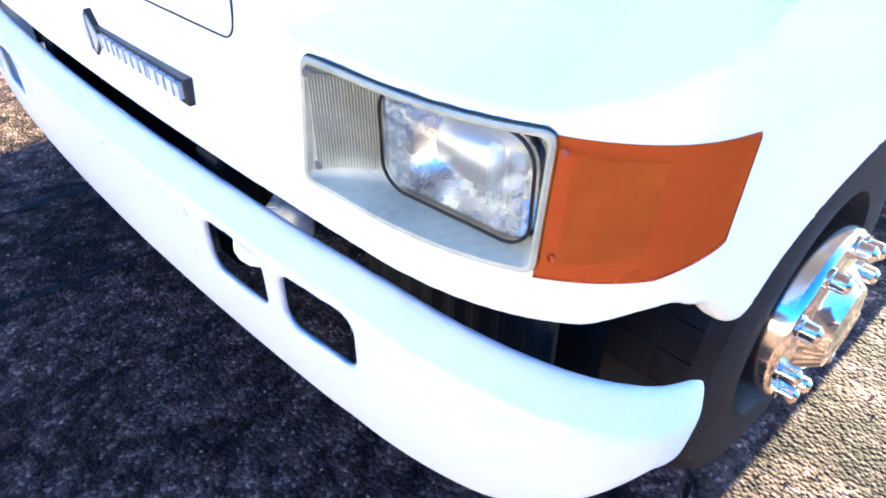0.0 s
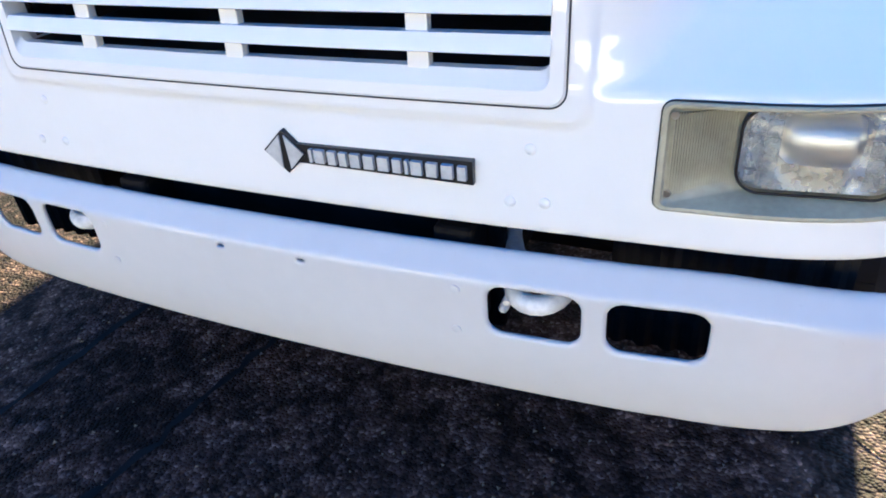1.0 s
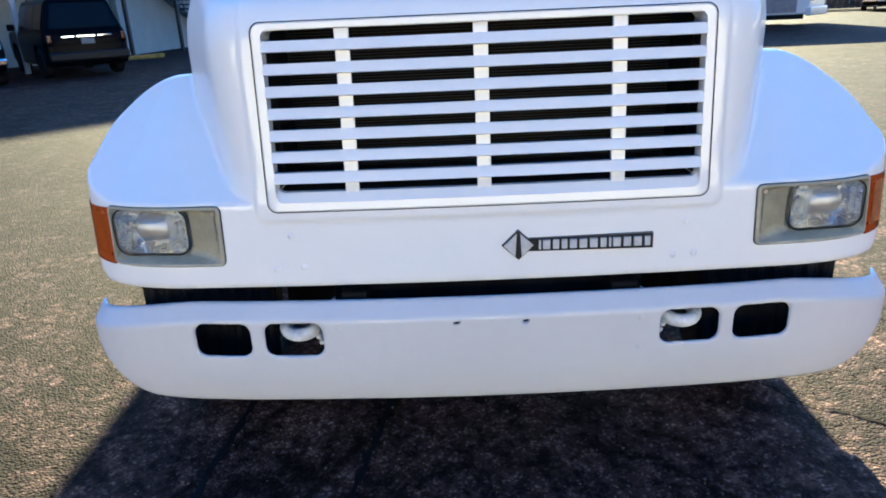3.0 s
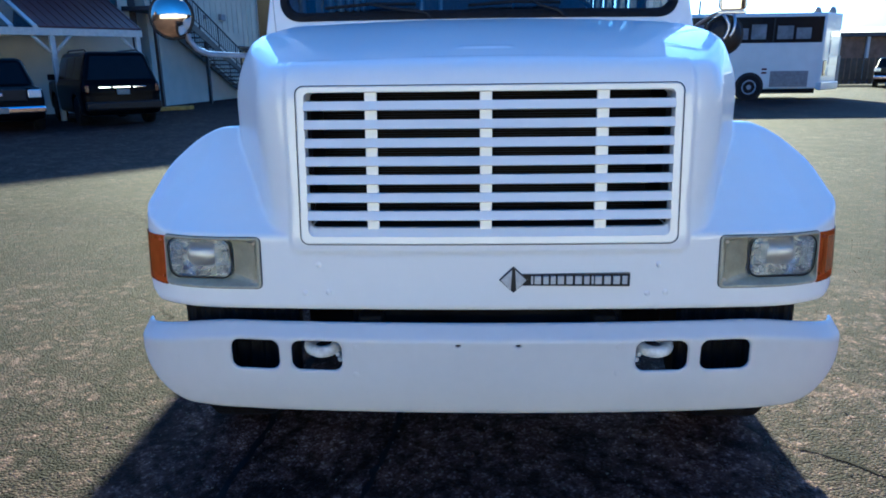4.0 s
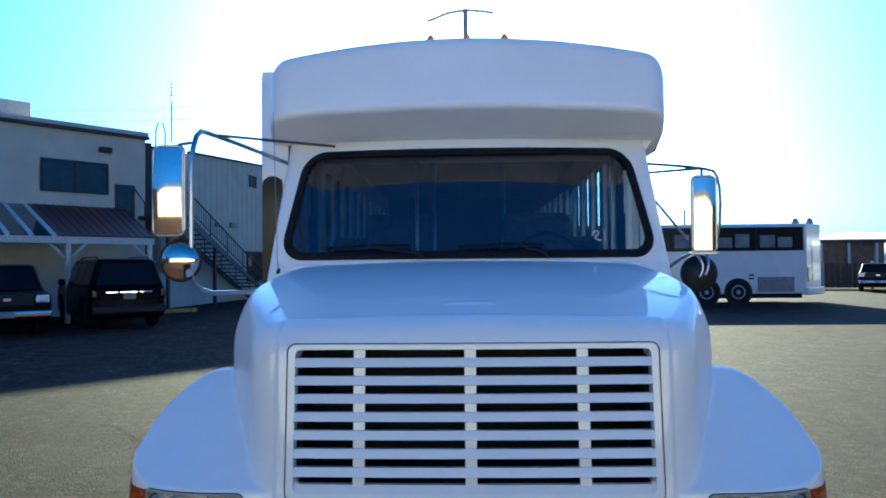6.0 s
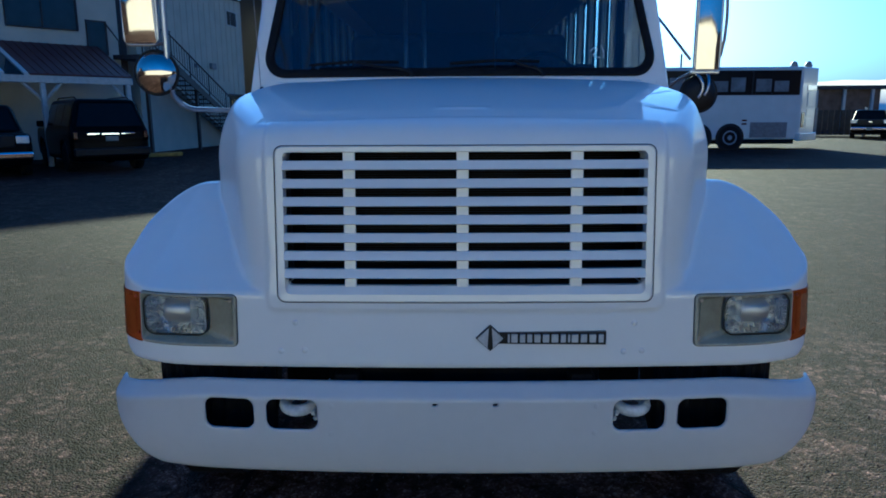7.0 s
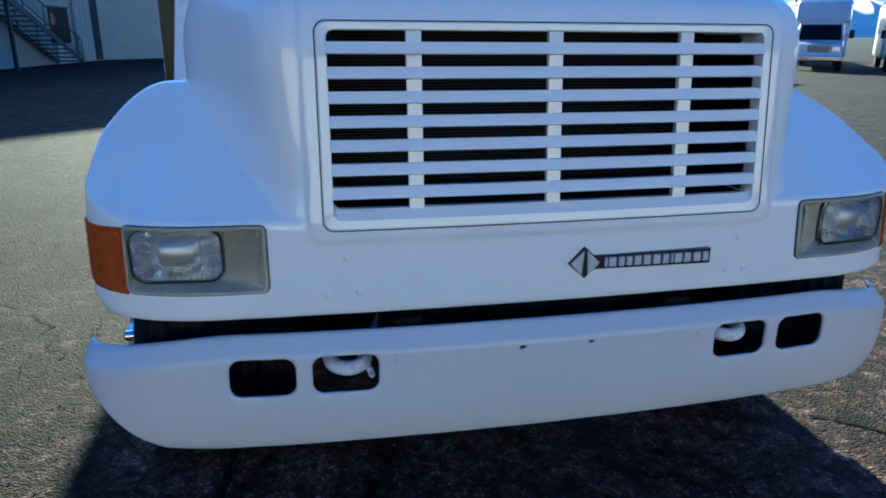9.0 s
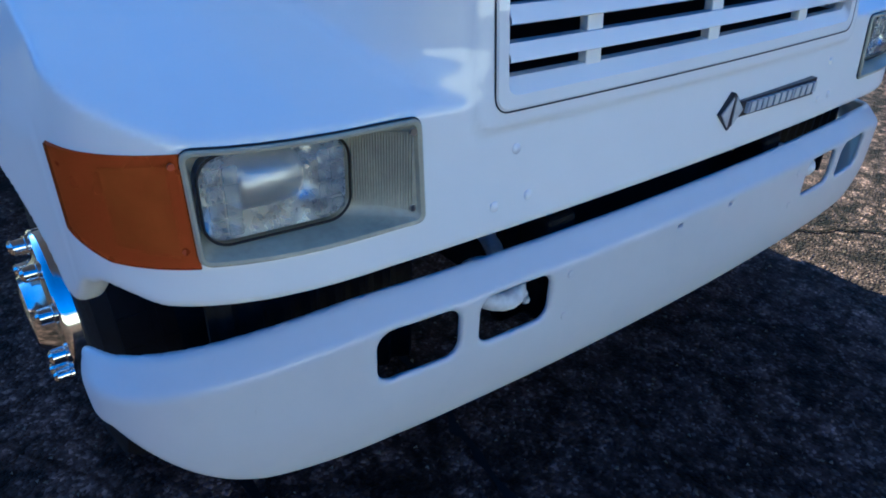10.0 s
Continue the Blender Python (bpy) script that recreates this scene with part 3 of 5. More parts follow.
def tow_hooks():
    """A flat bow of thick bar that looks out of the slot, bolted to the rail."""
    for s in (-1, 1):
        arc = [(s * (0.552 + 0.048 * math.cos(t)), 0.10 - 0.052 * math.sin(t), 0.636 - 0.010 * math.sin(t)) for t in np.linspace(0, 2 * math.pi, 21)[:-1]]
        hook = part("tow_hook", tube_bm(arc, 0.0195, 12, True), HOOK, bus, "white painted tow hook")
        part("shank", tube_bm([(s * 0.512, 0.125, 0.645), (s * 0.47, 0.19, 0.652), (s * 0.435, 0.30, 0.655)], 0.019, 10, rounds=1), HOOK, hook)
        for z in (0.594, 0.612):
            part("bolt", lathe_bm([(0.010, 0.05), (0.010, 0.006), (0.006, 0)], 6, "y", at=(s * (0.492 + (z - 0.594) * 0.4), 0.055, z)), HOOK, hook)


HOOK = material("hook_paint", (0.72, 0.72, 0.72), 0.5, vary=0.15, scale=40, bump=0.001)
tow_hooks()


# ---- grille ----
def grille():
    bm = bmesh.new()
    N = 24
    ring = lambda x0, x1, z0, z1, r: [(x0 + (x1 - x0) * k / N, z0) for k in range(1, N)] + rounded(x0, x1, z0, z1, r)[21:] + [(x1, z0 + (z1 - z0) * k / 6) for k in range(1, 6)] + rounded(x0, x1, z0, z1, r)[:7] + [(x1 + (x0 - x1) * k / N, z1) for k in range(1, N)] + rounded(x0, x1, z0, z1, r)[7:14] + [(x0, z1 + (z0 - z1) * k / 6) for k in range(1, 6)] + rounded(x0, x1, z0, z1, r)[14:21]
    outer, inner, lip = ring(-0.598, 0.598, 0.992, 1.482, 0.025), ring(-0.572, 0.572, 1.04, 1.464, 0.02), ring(-0.574, 0.574, 1.015, 1.466, 0.02)
    fall = lambda x, z: grille_y(z) - 0.007 + 0.032 * x * x
    rows = [(outer, 0.012), (outer, -0.001), (ring(-0.5955, 0.5955, 0.9945, 1.4795, 0.0235), -0.0035), (lip, -0.003), (inner, 0.014), (inner, 0.034)]
    rings = [[bm.verts.new((x, fall(x, z) + d, z)) for x, z in line] for line, d in rows]
    for a, b in zip(rings, rings[1:]):
        for k in range(len(a)):
            bm.faces.new((a[k - 1], a[k], b[k], b[k - 1]))
    bmesh.ops.recalc_face_normals(bm, faces=bm.faces)
    frame_ob = part("grille", smooth_bm(bm, 25), PAINT, bus, "white grille frame with eight slotted rows")
    # the thin dark joint round the frame
    part("seam", tube_bm([(x, fall(x, z) - 0.0015, z) for x, z in ring(-0.6005, 0.6005, 0.9895, 1.4845, 0.027)], 0.0015, 6, True), BLACK, frame_ob)
    rows_n, z0, z1 = 8, 1.04, 1.464
    pitch = (z1 - z0 + 0.0315) / rows_n
    for k in range(1, rows_n):
        z = z0 + k * pitch - 0.0315 / 2 - 0.0
        bm = bmesh.new()
        prof = [(0.03, 0.0125), (0.004, 0.0145), (-0.008, -0.004), (-0.010, -0.0115), (-0.004, -0.0145), (0.03, -0.008)]
        cols = []
        for i in range(13):
            x = -0.575 + 1.15 * i / 12
            cols.append([bm.verts.new((x, fall(x, z) + dy, z + dz)) for dy, dz in prof])
        for a, b in zip(cols, cols[1:]):
            for j in range(len(prof)):
                bm.faces.new((a[j - 1], a[j], b[j], b[j - 1]))
        bmesh.ops.recalc_face_normals(bm, faces=bm.faces)
        part("slat", smooth_bm(bm, 50), PAINT, frame_ob)
    for x in (-0.3655, -0.006, 0.3555):
        w = 0.0195
        bm = bmesh.new()
        pts = [(x - w, 0.012), (x + w, 0.012), (x + w * 0.9, 0.034), (x - w * 0.9, 0.034)]
        lo, hi = [bm.verts.new((px, fall(px, 1.03) + d, 1.03)) for px, d in pts], [bm.verts.new((px, fall(px, 1.47) + d, 1.47)) for px, d in pts]
        bm.faces.new(lo)
        bm.faces.new(hi[::-1])
        for k in range(4):
            bm.faces.new((lo[k - 1], lo[k], hi[k], hi[k - 1]))
        bmesh.ops.recalc_face_normals(bm, faces=bm.faces)
        bmesh.ops.bevel(bm, geom=list(bm.edges), offset=0.003, segments=2, profile=0.5, affect="EDGES")
        part("grille_post", bm, PAINT, frame_ob)


grille()


def grille_duct():
    bm = bmesh.new()
    for lo, hi in (((-0.581, 0.13, 1.012), (-0.575, 0.43, 1.468)), ((0.575, 0.13, 1.012), (0.581, 0.43, 1.468)), ((-0.575, 0.1, 1.012), (0.575, 0.43, 1.036)), ((-0.575, 0.14, 1.466), (0.575, 0.43, 1.469))):
        box_bm(lo, hi, bm=bm)
    part("grille_duct", bm, BLACK, bus)


grille_duct()


# ---- badge: a diamond and a dark strip with grey bars ----
BADGE_DARK = material("badge_dark", (0.008, 0.009, 0.012), 0.35, vary=0.2, scale=40)
BADGE_GREY = material("badge_grey", (0.5, 0.51, 0.52), 0.4, 0.0, vary=0.1, scale=60)


def badge():
    y = float(nose_y(0.25, 0.87)) - 0.002
    strip = part("badge", prism_bm([(0.1, 0.856), (0.452, 0.853), (0.452, 0.896), (0.1, 0.893)], y - 0.006, y + 0.02), BADGE_DARK, bus, "dark strip badge with a grey diamond and bars")
    part("diamond", prism_bm([(0.036, 0.875), (0.082, 0.918), (0.129, 0.875), (0.082, 0.832)], y - 0.008, y + 0.01), BADGE_DARK, strip)
    for s in (-1, 1):
        part("diamond_face", prism_bm([(0.082 + s * 0.041, 0.875), (0.082 + s * 0.005, 0.909), (0.082 + s * 0.009, 0.842)], y - 0.0105, y), BADGE_GREY, strip)
    x, widths = 0.138, (8, 26, 21, 20, 25, 26, 27, 21, 8, 27, 26, 27, 20)
    k = (0.446 - x) / (sum(widths) + 4 * 12)
    for w in widths:
        part("bar", prism_bm([(x, 0.863), (x + w * k * 0.8, 0.863), (x + w * k * 0.8, 0.888), (x, 0.888)], y - 0.014, y), BADGE_GREY, strip)
        x += (w + 4) * k


badge()


# ---- headlights and turn signals ----
def headlight(s):
    fy = lambda x, z=0.93: float(nose_y(x, z))
    # bezel: a tray with a lens window, its front flush with the nose
    bm = bmesh.new()
    x0, x1, z0, z1 = 0.739, 1.080, 0.842, 1.009
    lens_y = 0.118

    def loop(x0, x1, z0, z1, r):
        """An outline of 48 points, its four corners rounded by r."""
        corners = ((x0 + r, z0 + r, 180), (x1 - r, z0 + r, 270), (x1 - r, z1 - r, 0), (x0 + r, z1 - r, 90))
        arcs = [[(cx + r * math.cos(radians(a0 + 22.5 * k)), cz + r * math.sin(radians(a0 + 22.5 * k))) for k in range(5)] for cx, cz, a0 in corners]
        out = []
        for arc, after in zip(arcs, arcs[1:] + arcs[:1]):
            p, q = Vector(arc[-1]), Vector(after[0])
            out += arc + [tuple(p.lerp(q, k / 8)) for k in range(1, 8)]
        return out

    rings = [[bm.verts.new((s * x, fy(x, z) + d, z)) for x, z in line] for line, d in ((loop(x0, x1, z0, z1, 0.014), 0.02), (loop(x0, x1, z0, z1, 0.014), -0.006), (loop(x0 + 0.003, x1 - 0.003, z0 + 0.003, z1 - 0.003, 0.012), -0.008), (loop(x0 + 0.009, x1 - 0.006, z0 + 0.007, z1 - 0.007, 0.01), -0.007), (loop(x0 + 0.012, x1 - 0.009, z0 + 0.010, z1 - 0.010, 0.01), 0.0))]
    rings.append([bm.verts.new((s * x, lens_y + 0.022 + 0.1 * (x - 0.957), z)) for x, z in loop(0.846, 1.066, 0.862, 1.000, 0.034)])
    for a, b in zip(rings, rings[1:]):
        for k in range(len(a)):
            bm.faces.new((a[k - 1], a[k], b[k], b[k - 1]))
    bmesh.ops.recalc_face_normals(bm, faces=bm.faces)
    light = part("headlight", smooth_bm(bm, 30), BEZEL, bus, "rectangular headlight in a faded beige bezel")
    # ribs on the inner slope
    for k in range(24):
        t = (k + 0.5) / 24
        x = 0.756 + 0.086 * t
        depth = fy(x) * (1 - t) + (lens_y + 0.010) * t
        part("rib", box_bm((s * x - 0.0009, depth - 0.005, 0.862), (s * x + 0.0009, depth + 0.005, 0.992)), BEZEL, light)
    # sealed beam: bright bowl, glass with flutes, dark ring
    lens_out = finer(rounded(0.850, 1.064, 0.866, 0.998, 0.036, 8), 0.015)
    cx, cz = 0.957, 0.932
    bowl = bmesh.new()
    rr = []
    for f in (1.0, 0.97, 0.92, 0.86, 0.78, 0.7, 0.6, 0.5, 0.4, 0.3, 0.2, 0.1):
        y = lens_y + 0.014 + 0.075 * (1 - f**2)
        w = ease((1 - f) / 0.5)
        ring = []
        for x, z in lens_out:
            t = math.atan2((z - cz) / 0.066, (x - cx) / 0.107)
            ex, ez = 0.107 * math.cos(t), 0.066 * math.sin(t)
            px, pz = f * ((x - cx) * (1 - w) + ex * w), f * ((z - cz) * (1 - w) + ez * w)
            ring.append(bowl.verts.new((s * (cx + px), y + 0.1 * px, cz + pz)))
        rr.append(ring)
    for a, b in zip(rr, rr[1:]):
        for k in range(len(a)):
            bowl.faces.new((a[k - 1], a[k], b[k], b[k - 1]))
    bowl.faces.new(rr[-1])
    bmesh.ops.recalc_face_normals(bowl, faces=bowl.faces)
    part("reflector", smooth_bm(bowl, 60), SILVER, light)
    part("bulb_shield", lathe_bm([(0.016, -0.056), (0.033, -0.052), (0.042, -0.040), (0.0445, 0.0), (0.042, 0.040), (0.033, 0.052), (0.016, 0.056)], 32, "x", at=(s * cx, lens_y + 0.062, cz)), SATIN, light, "pale bulb shield behind the glass")
    # prisms moulded into the two ends of the glass
    for zone in (-1, 1):
        for col in range(2):
            for row in range(4):
                x, z = cx + zone * (0.067 + 0.0215 * col), cz + 0.0262 * (row - 1.5)
                yy = lens_y - 0.006 + 0.005 * col + 0.1 * (x - cx)
                half = 0.0125 if col == 0 or row in (1, 2) else 0.0095
                part("prism", box_bm((s * x - 0.0105, yy, z - half), (s * x + 0.0105, yy + 0.005, z + half), 0.002, 1), PRISM, light)
    dome = bmesh.new()
    rings = []
    for f in (1.0, 0.96, 0.85, 0.7, 0.5, 0.3, 0.12):
        bulge = 0.022 * (1 - f**2.5)
        rings.append([dome.verts.new((s * (cx + (x - cx) * f), lens_y + 0.006 - bulge + 0.1 * (x - cx) * f, cz + (z - cz) * f)) for x, z in lens_out])
    for a, b in zip(rings, rings[1:]):
        for k in range(len(a)):
            dome.faces.new((a[k - 1], a[k], b[k], b[k - 1]))
    dome.faces.new(rings[-1])
    bmesh.ops.recalc_face_normals(dome, faces=dome.faces)
    if sum(f.normal.y * f.calc_area() for f in dome.faces) > 0:
        bmesh.ops.reverse_faces(dome, faces=dome.faces)
    part("lens", smooth_bm(dome, 60), LENS, light)
    ring_pts = [(s * x, lens_y + 0.003 + 0.1 * (x - cx), z) for x, z in rounded(0.848, 1.066, 0.864, 1.000, 0.037, 8)]
    part("retaining_ring", tube_bm(ring_pts, 0.0022, 6, True), BLACK, light)
    part("bezel_gasket", tube_bm([(s * x, fy(x, z) - 0.001, z) for x, z in loop(x0 - 0.001, x1 - 0.001, z0 - 0.001, z1 + 0.001, 0.016)], 0.0018, 6, True), BLACK, light)
    for x, z in ((0.757, 0.992), (0.757, 0.866)):
        part("screw", lathe_bm([(0.006, 0), (0.006, 0.004), (0.003, 0.006)], 10, "y", at=(s * x, fy(x) - 0.006, z)), STEEL, light)
    # amber signal wrapped round the corner
    n = 22
    a0, a1 = 1.079, 1.2035
    xs = [a0 + (a1 - a0) * math.sin(0.5 * math.pi * k / n) for k in range(n + 1)]

    def lens_sheet(off, z0, z1, inset):
        bm = bmesh.new()
        cols = []
        for k, x in enumerate(xs):
            t = k / n
            lo, hi = z0 + 0.03 * max(t - 0.55, 0) / 0.45, z1 - 0.012 * t
            cols.append([bm.verts.new((s * (x + off * t**2 * 0.6), fy(x, z) - off, z)) for z in np.linspace(lo, hi, 9)])
        for a, b in zip(cols, cols[1:]):
            for j in range(8):
                bm.faces.new((a[j], a[j + 1], b[j + 1], b[j]))
        r = bmesh.ops.extrude_face_region(bm, geom=bm.faces[:])
        for v in [g for g in r["geom"] if isinstance(g, bmesh.types.BMVert)]:
            v.co.y += inset
            v.co.x -= s * inset * 0.5
        bmesh.ops.recalc_face_normals(bm, faces=bm.faces)
        return smooth_bm(bm, 50)

    signal = part("turn_signal", lens_sheet(0.006, 0.839, 1.004, 0.012), AMBER, bus, "amber wrap-round turn signal lens")
    optic = bmesh.new()
    cols = []
    for k in range(29):
        x = 1.097 + 0.066 * k / 28
        cols.append([optic.verts.new((s * (x + 0.0006 * k / 28), fy(x, z) - 0.0068 - 0.0009 * (k % 2), z)) for z in np.linspace(0.859 + 0.01 * k / 28, 0.990 - 0.008 * k / 28, 8)])
    for a, b in zip(cols, cols[1:]):
        for j in range(7):
            optic.faces.new((a[j], a[j + 1], b[j + 1], b[j]))
    part("lens_optic", smooth_bm(optic, 80), AMBER_OPTIC, signal, "brighter fluted amber optic")
    for z in (0.992, 0.866):
        part("screw", lathe_bm([(0.005, 0), (0.005, 0.004), (0.002, 0.006)], 10, "y", at=(s * 1.092, fy(1.092) - 0.012, z)), AMBER_INNER, signal)


SATIN = material("satin_shield", (0.62, 0.61, 0.58), 0.42, 0.75, vary=0.05, scale=40)
LENS = hazy_glass()
for side in (-1, 1):
    headlight(side)


# ---- front wheels ----
def wheel(s):
    w = part("wheel", lathe_bm([(0.25, -0.145), (0.33, -0.15), (0.382, -0.135), (0.402, -0.105), (0.405, 0.0), (0.402, 0.105), (0.382, 0.135), (0.33, 0.15), (0.25, 0.145), (0.24, 0.0)], 56, "x", at=(s * 1.045, AXLE_Y, AXLE_Z)), RUBBER, bus, "black front tyre with a chrome hub")
    grooves = bmesh.new()
    for k in range(40):
        a = 2 * math.pi * k / 40
        m = Matrix.Translation((s * 1.045, AXLE_Y, AXLE_Z)) @ Matrix.Rotation(a, 4, "X") @ Matrix.Translation((0, 0, 0.399))
        for x in (-0.075, 0.0, 0.075):
            bmesh.ops.create_cube(grooves, size=1, matrix=m @ Matrix.Translation((x, 0, 0)) @ Matrix.Diagonal((0.06, 0.06, 0.012, 1)))
    part("tread", grooves, RUBBER, w)
    part("rim", lathe_bm([(0.262, 0.10), (0.254, 0.115), (0.238, 0.10), (0.225, 0.02), (0.20, 0.0), (0.05, 0.0)], 40, "x", at=(s * 1.02, AXLE_Y, AXLE_Z)) if s > 0 else lathe_bm([(0.262, -0.10), (0.254, -0.115), (0.238, -0.10), (0.225, -0.02), (0.20, 0.0), (0.05, 0.0)], 40, "x", at=(s * 1.02, AXLE_Y, AXLE_Z)), CHROME, w)
    prof = [(0.212, 0.015), (0.2, 0.03), (0.192, 0.06), (0.187, 0.19), (0.185, 0.2), (0.18, 0.205), (0.125, 0.207), (0.115, 0.212), (0.085, 0.25), (0.05, 0.256)]
    part("hub", lathe_bm([(r, s * h) for r, h in prof], 40, "x", at=(s * 1.02, AXLE_Y, AXLE_Z)), HUB_CHROME, w, "chrome hub drum with capped nuts")
    for k in range(10):
        a = 2 * math.pi * (k + 0.3) / 10
        part("lug_nut", lathe_bm([(0.023, s * 0.202), (0.023, s * 0.211), (0.019, s * 0.213), (0.018, s * 0.238), (0.011, s * 0.245)], 12, "x", at=(s * 1.02, AXLE_Y + 0.16 * math.cos(a), AXLE_Z + 0.16 * math.sin(a))), HUB_CHROME, w)
    for k in range(5):
        a = 2 * math.pi * (k + 0.1) / 5
        hole = lathe_bm([(0.004, 0.0), (0.02, 0.0), (0.022, -0.004)], 14, "z")
        hole.transform(Matrix.Translation((s * 1.1, AXLE_Y, AXLE_Z)) @ Matrix.Rotation(a, 4, "X") @ Matrix.Translation((0, 0, 0.1935)))
        part("hand_hole", hole, BLACK, w)
    part("wheel_house", sheet("wheel_house", lambda u, v: (s * (0.72 + 0.36 * v), ARCH_Y + 0.58 * math.cos(u), 0.52 + 0.58 * math.sin(u)), 24, 2, (-0.1, math.pi + 0.1)), BLACK, bus)
    line = [(0.66, 0.222)] + [(0.66 + 0.0125 * k, 0.212 - 0.011 * (k % 4 in (1, 2))) for k in range(33)] + [(1.06, 0.222)]
    part("splash_flap", prism_bm([(s * x, y) for x, y in line], 0.45, 0.85, "z"), RUBBER, bus, "ribbed black rubber splash flap")


for side in (-1, 1):
    wheel(side)


# ---- cab, windshield, raised roof, body ----
def cab_y(x, z):
    return 1.64 + 0.11 * (np.abs(x) / 1.05) ** 2 + 0.55 * (z - 1.78)


def cab_field(x, y, z):
    a = np.abs(x)
    d = smax(cab_y(x, z) - y, a - (1.135 - 0.03 * (z - 1.75)), 0.06)
    d = smax(d, z - 2.62, 0.05)
    d = np.maximum(d, y - 2.75)
    d = np.maximum(d, 0.56 - z)
    shell = np.maximum(d, -(d + 0.035))
    half = 1.062 - 0.125 * (z - 1.78)
    q1, q2 = a - half + 0.13, np.abs(z - 2.105) - 0.325 + 0.13
    win = np.sqrt(np.maximum(q1, 0) ** 2 + np.maximum(q2, 0) ** 2) + np.minimum(np.maximum(q1, q2), 0) - 0.13
    shell = np.maximum(shell, -np.maximum(win, y - 2.4))
    door = rbox(a, y, z, (0.9, 1.95, 1.78), (1.3, 2.69, 2.38), 0.08)
    door = np.maximum(door, cab_y(x, z) + 0.17 - y)
    shell = np.maximum(shell, -door)
    return np.maximum(shell, -np.maximum(np.maximum(2.6 - y, a - 1.06), np.maximum(0.56 - z, z - 2.58)))


def lined(me, f, depth, inner):
    """Gives the inner side of a shell its own material."""
    me.materials.append(PAINT)
    me.materials.append(inner)
    co = np.zeros(len(me.polygons) * 3)
    me.polygons.foreach_get("center", co)
    me.polygons.foreach_set("material_index", (f(*co.reshape(-1, 3).T) < -depth).astype(int))
    return me


def cab_outer(x, y, z):
    return smax(smax(cab_y(x, z) - y, np.abs(x) - (1.135 - 0.03 * (z - 1.75)), 0.06), z - 2.62, 0.05)


part("cab", lined(solid("cab", cab_field, (-1.2, 1.45, 0.5), (1.2, 2.8, 2.7), 0.02), cab_outer, 0.02, BLACK), PAINT, bus, "white cab shell round a wide windshield")


def windshield():
    def edge(inset, n=10):
        out = []
        for cx, cz, a0 in ((1, 1, 0), (-1, 1, 90), (-1, -1, 180), (1, -1, 270)):
            for k in range(n + 1):
                t = radians(a0 + 90 * k / n)
                z = 2.105 + cz * (0.325 - 0.13) + (0.13 - inset) * math.sin(t)
                half = 1.062 - 0.125 * (z - 1.78)
                x = cx * (half - 0.13) + (0.13 - inset) * math.cos(t)
                out.append((x, z))
        dense = []
        for p, q in zip(out, out[1:] + out[:1]):
            m = max(1, int(math.dist(p, q) / 0.12))
            dense += [(p[0] + (q[0] - p[0]) * i / m, p[1] + (q[1] - p[1]) * i / m) for i in range(m)]
        return dense

    def pane(u, v):
        z = 1.785 + 0.64 * v
        half = 1.055 - 0.125 * (z - 1.78)
        r = 0.12
        over = max(r - (v * 0.64), r - (0.64 - v * 0.64), 0)
        x = u * (half - (r - math.sqrt(max(r * r - over * over, 0))))
        return (x, float(cab_y(x, z)) + 0.014, z)

    ws = part("windshield", sheet("windshield", pane, 30, 24, (-1, 1), (0, 1)), WINDSHIELD, bus, "wide tinted one-piece windshield")
    ws.visible_shadow = False
    bm = bmesh.new()
    rings = [[bm.verts.new((x, float(cab_y(x, z)) + d, z)) for x, z in edge(i)] for i, d in ((-0.012, 0.004), (-0.010, -0.006), (0.005, -0.012), (0.03, -0.006), (0.036, 0.016))]
    for a, b in zip(rings, rings[1:]):
        for k in range(len(a)):
            bm.faces.new((a[k - 1], a[k], b[k], b[k - 1]))
    bmesh.ops.recalc_face_normals(bm, faces=bm.faces)
    part("gasket", smooth_bm(bm, 60), RUBBER, ws)
    for root, tip, back in (((-0.24, 1.79), (-0.62, 1.85), (-0.80, -0.32)), ((0.44, 1.79), (0.22, 1.85), (-0.05, 0.42))):
        (rx, rz), (tx, tz), (b0, b1) = root, tip, back
        on = lambda x, z, o: (x, float(cab_y(x, z)) - o, z)
        wiper = part("wiper", tube_bm([on(rx, rz - 0.02, 0.02), on(rx - 0.03, rz + 0.015, 0.045), on((rx + tx) / 2, rz + 0.03, 0.05), on(tx + 0.06, tz, 0.04)], 0.008, 8, rounds=1), BLACK, ws, "black windshield wiper")
        part("blade", tube_bm([on(b0, 1.835, 0.012), on((b0 + b1) / 2, 1.85, 0.02), on(b1, 1.845, 0.012)], 0.009, 6), RUBBER, wiper)
    # a white hand-drawn mark inside the glass
    mark = [(0.70, 1.90), (0.725, 1.925), (0.745, 1.915), (0.73, 1.895), (0.715, 1.88), (0.74, 1.865), (0.755, 1.87)]
    part("white_mark", tube_bm([(x, float(cab_y(x, z)) + 0.008, z) for x, z in mark], 0.0035, 5, rounds=2), TIMBER_WHITE, ws)
    part("white_mark", tube_bm([(x, float(cab_y(x, z)) + 0.008, z) for x, z in ((0.765, 1.935), (0.775, 1.9), (0.772, 1.865))], 0.0035, 5), TIMBER_WHITE, ws)
    part("cowl", box_bm((-0.96, 1.60, 1.66), (0.96, 1.86, 1.745), 0.02), PAINT, bus)


TIMBER_WHITE = material("white_marker", (0.7, 0.7, 0.7), 0.8, vary=0.1, scale=40)
windshield()


MARKER = material("amber_marker", (0.75, 0.3, 0.02), 0.3, vary=0.15, scale=30)


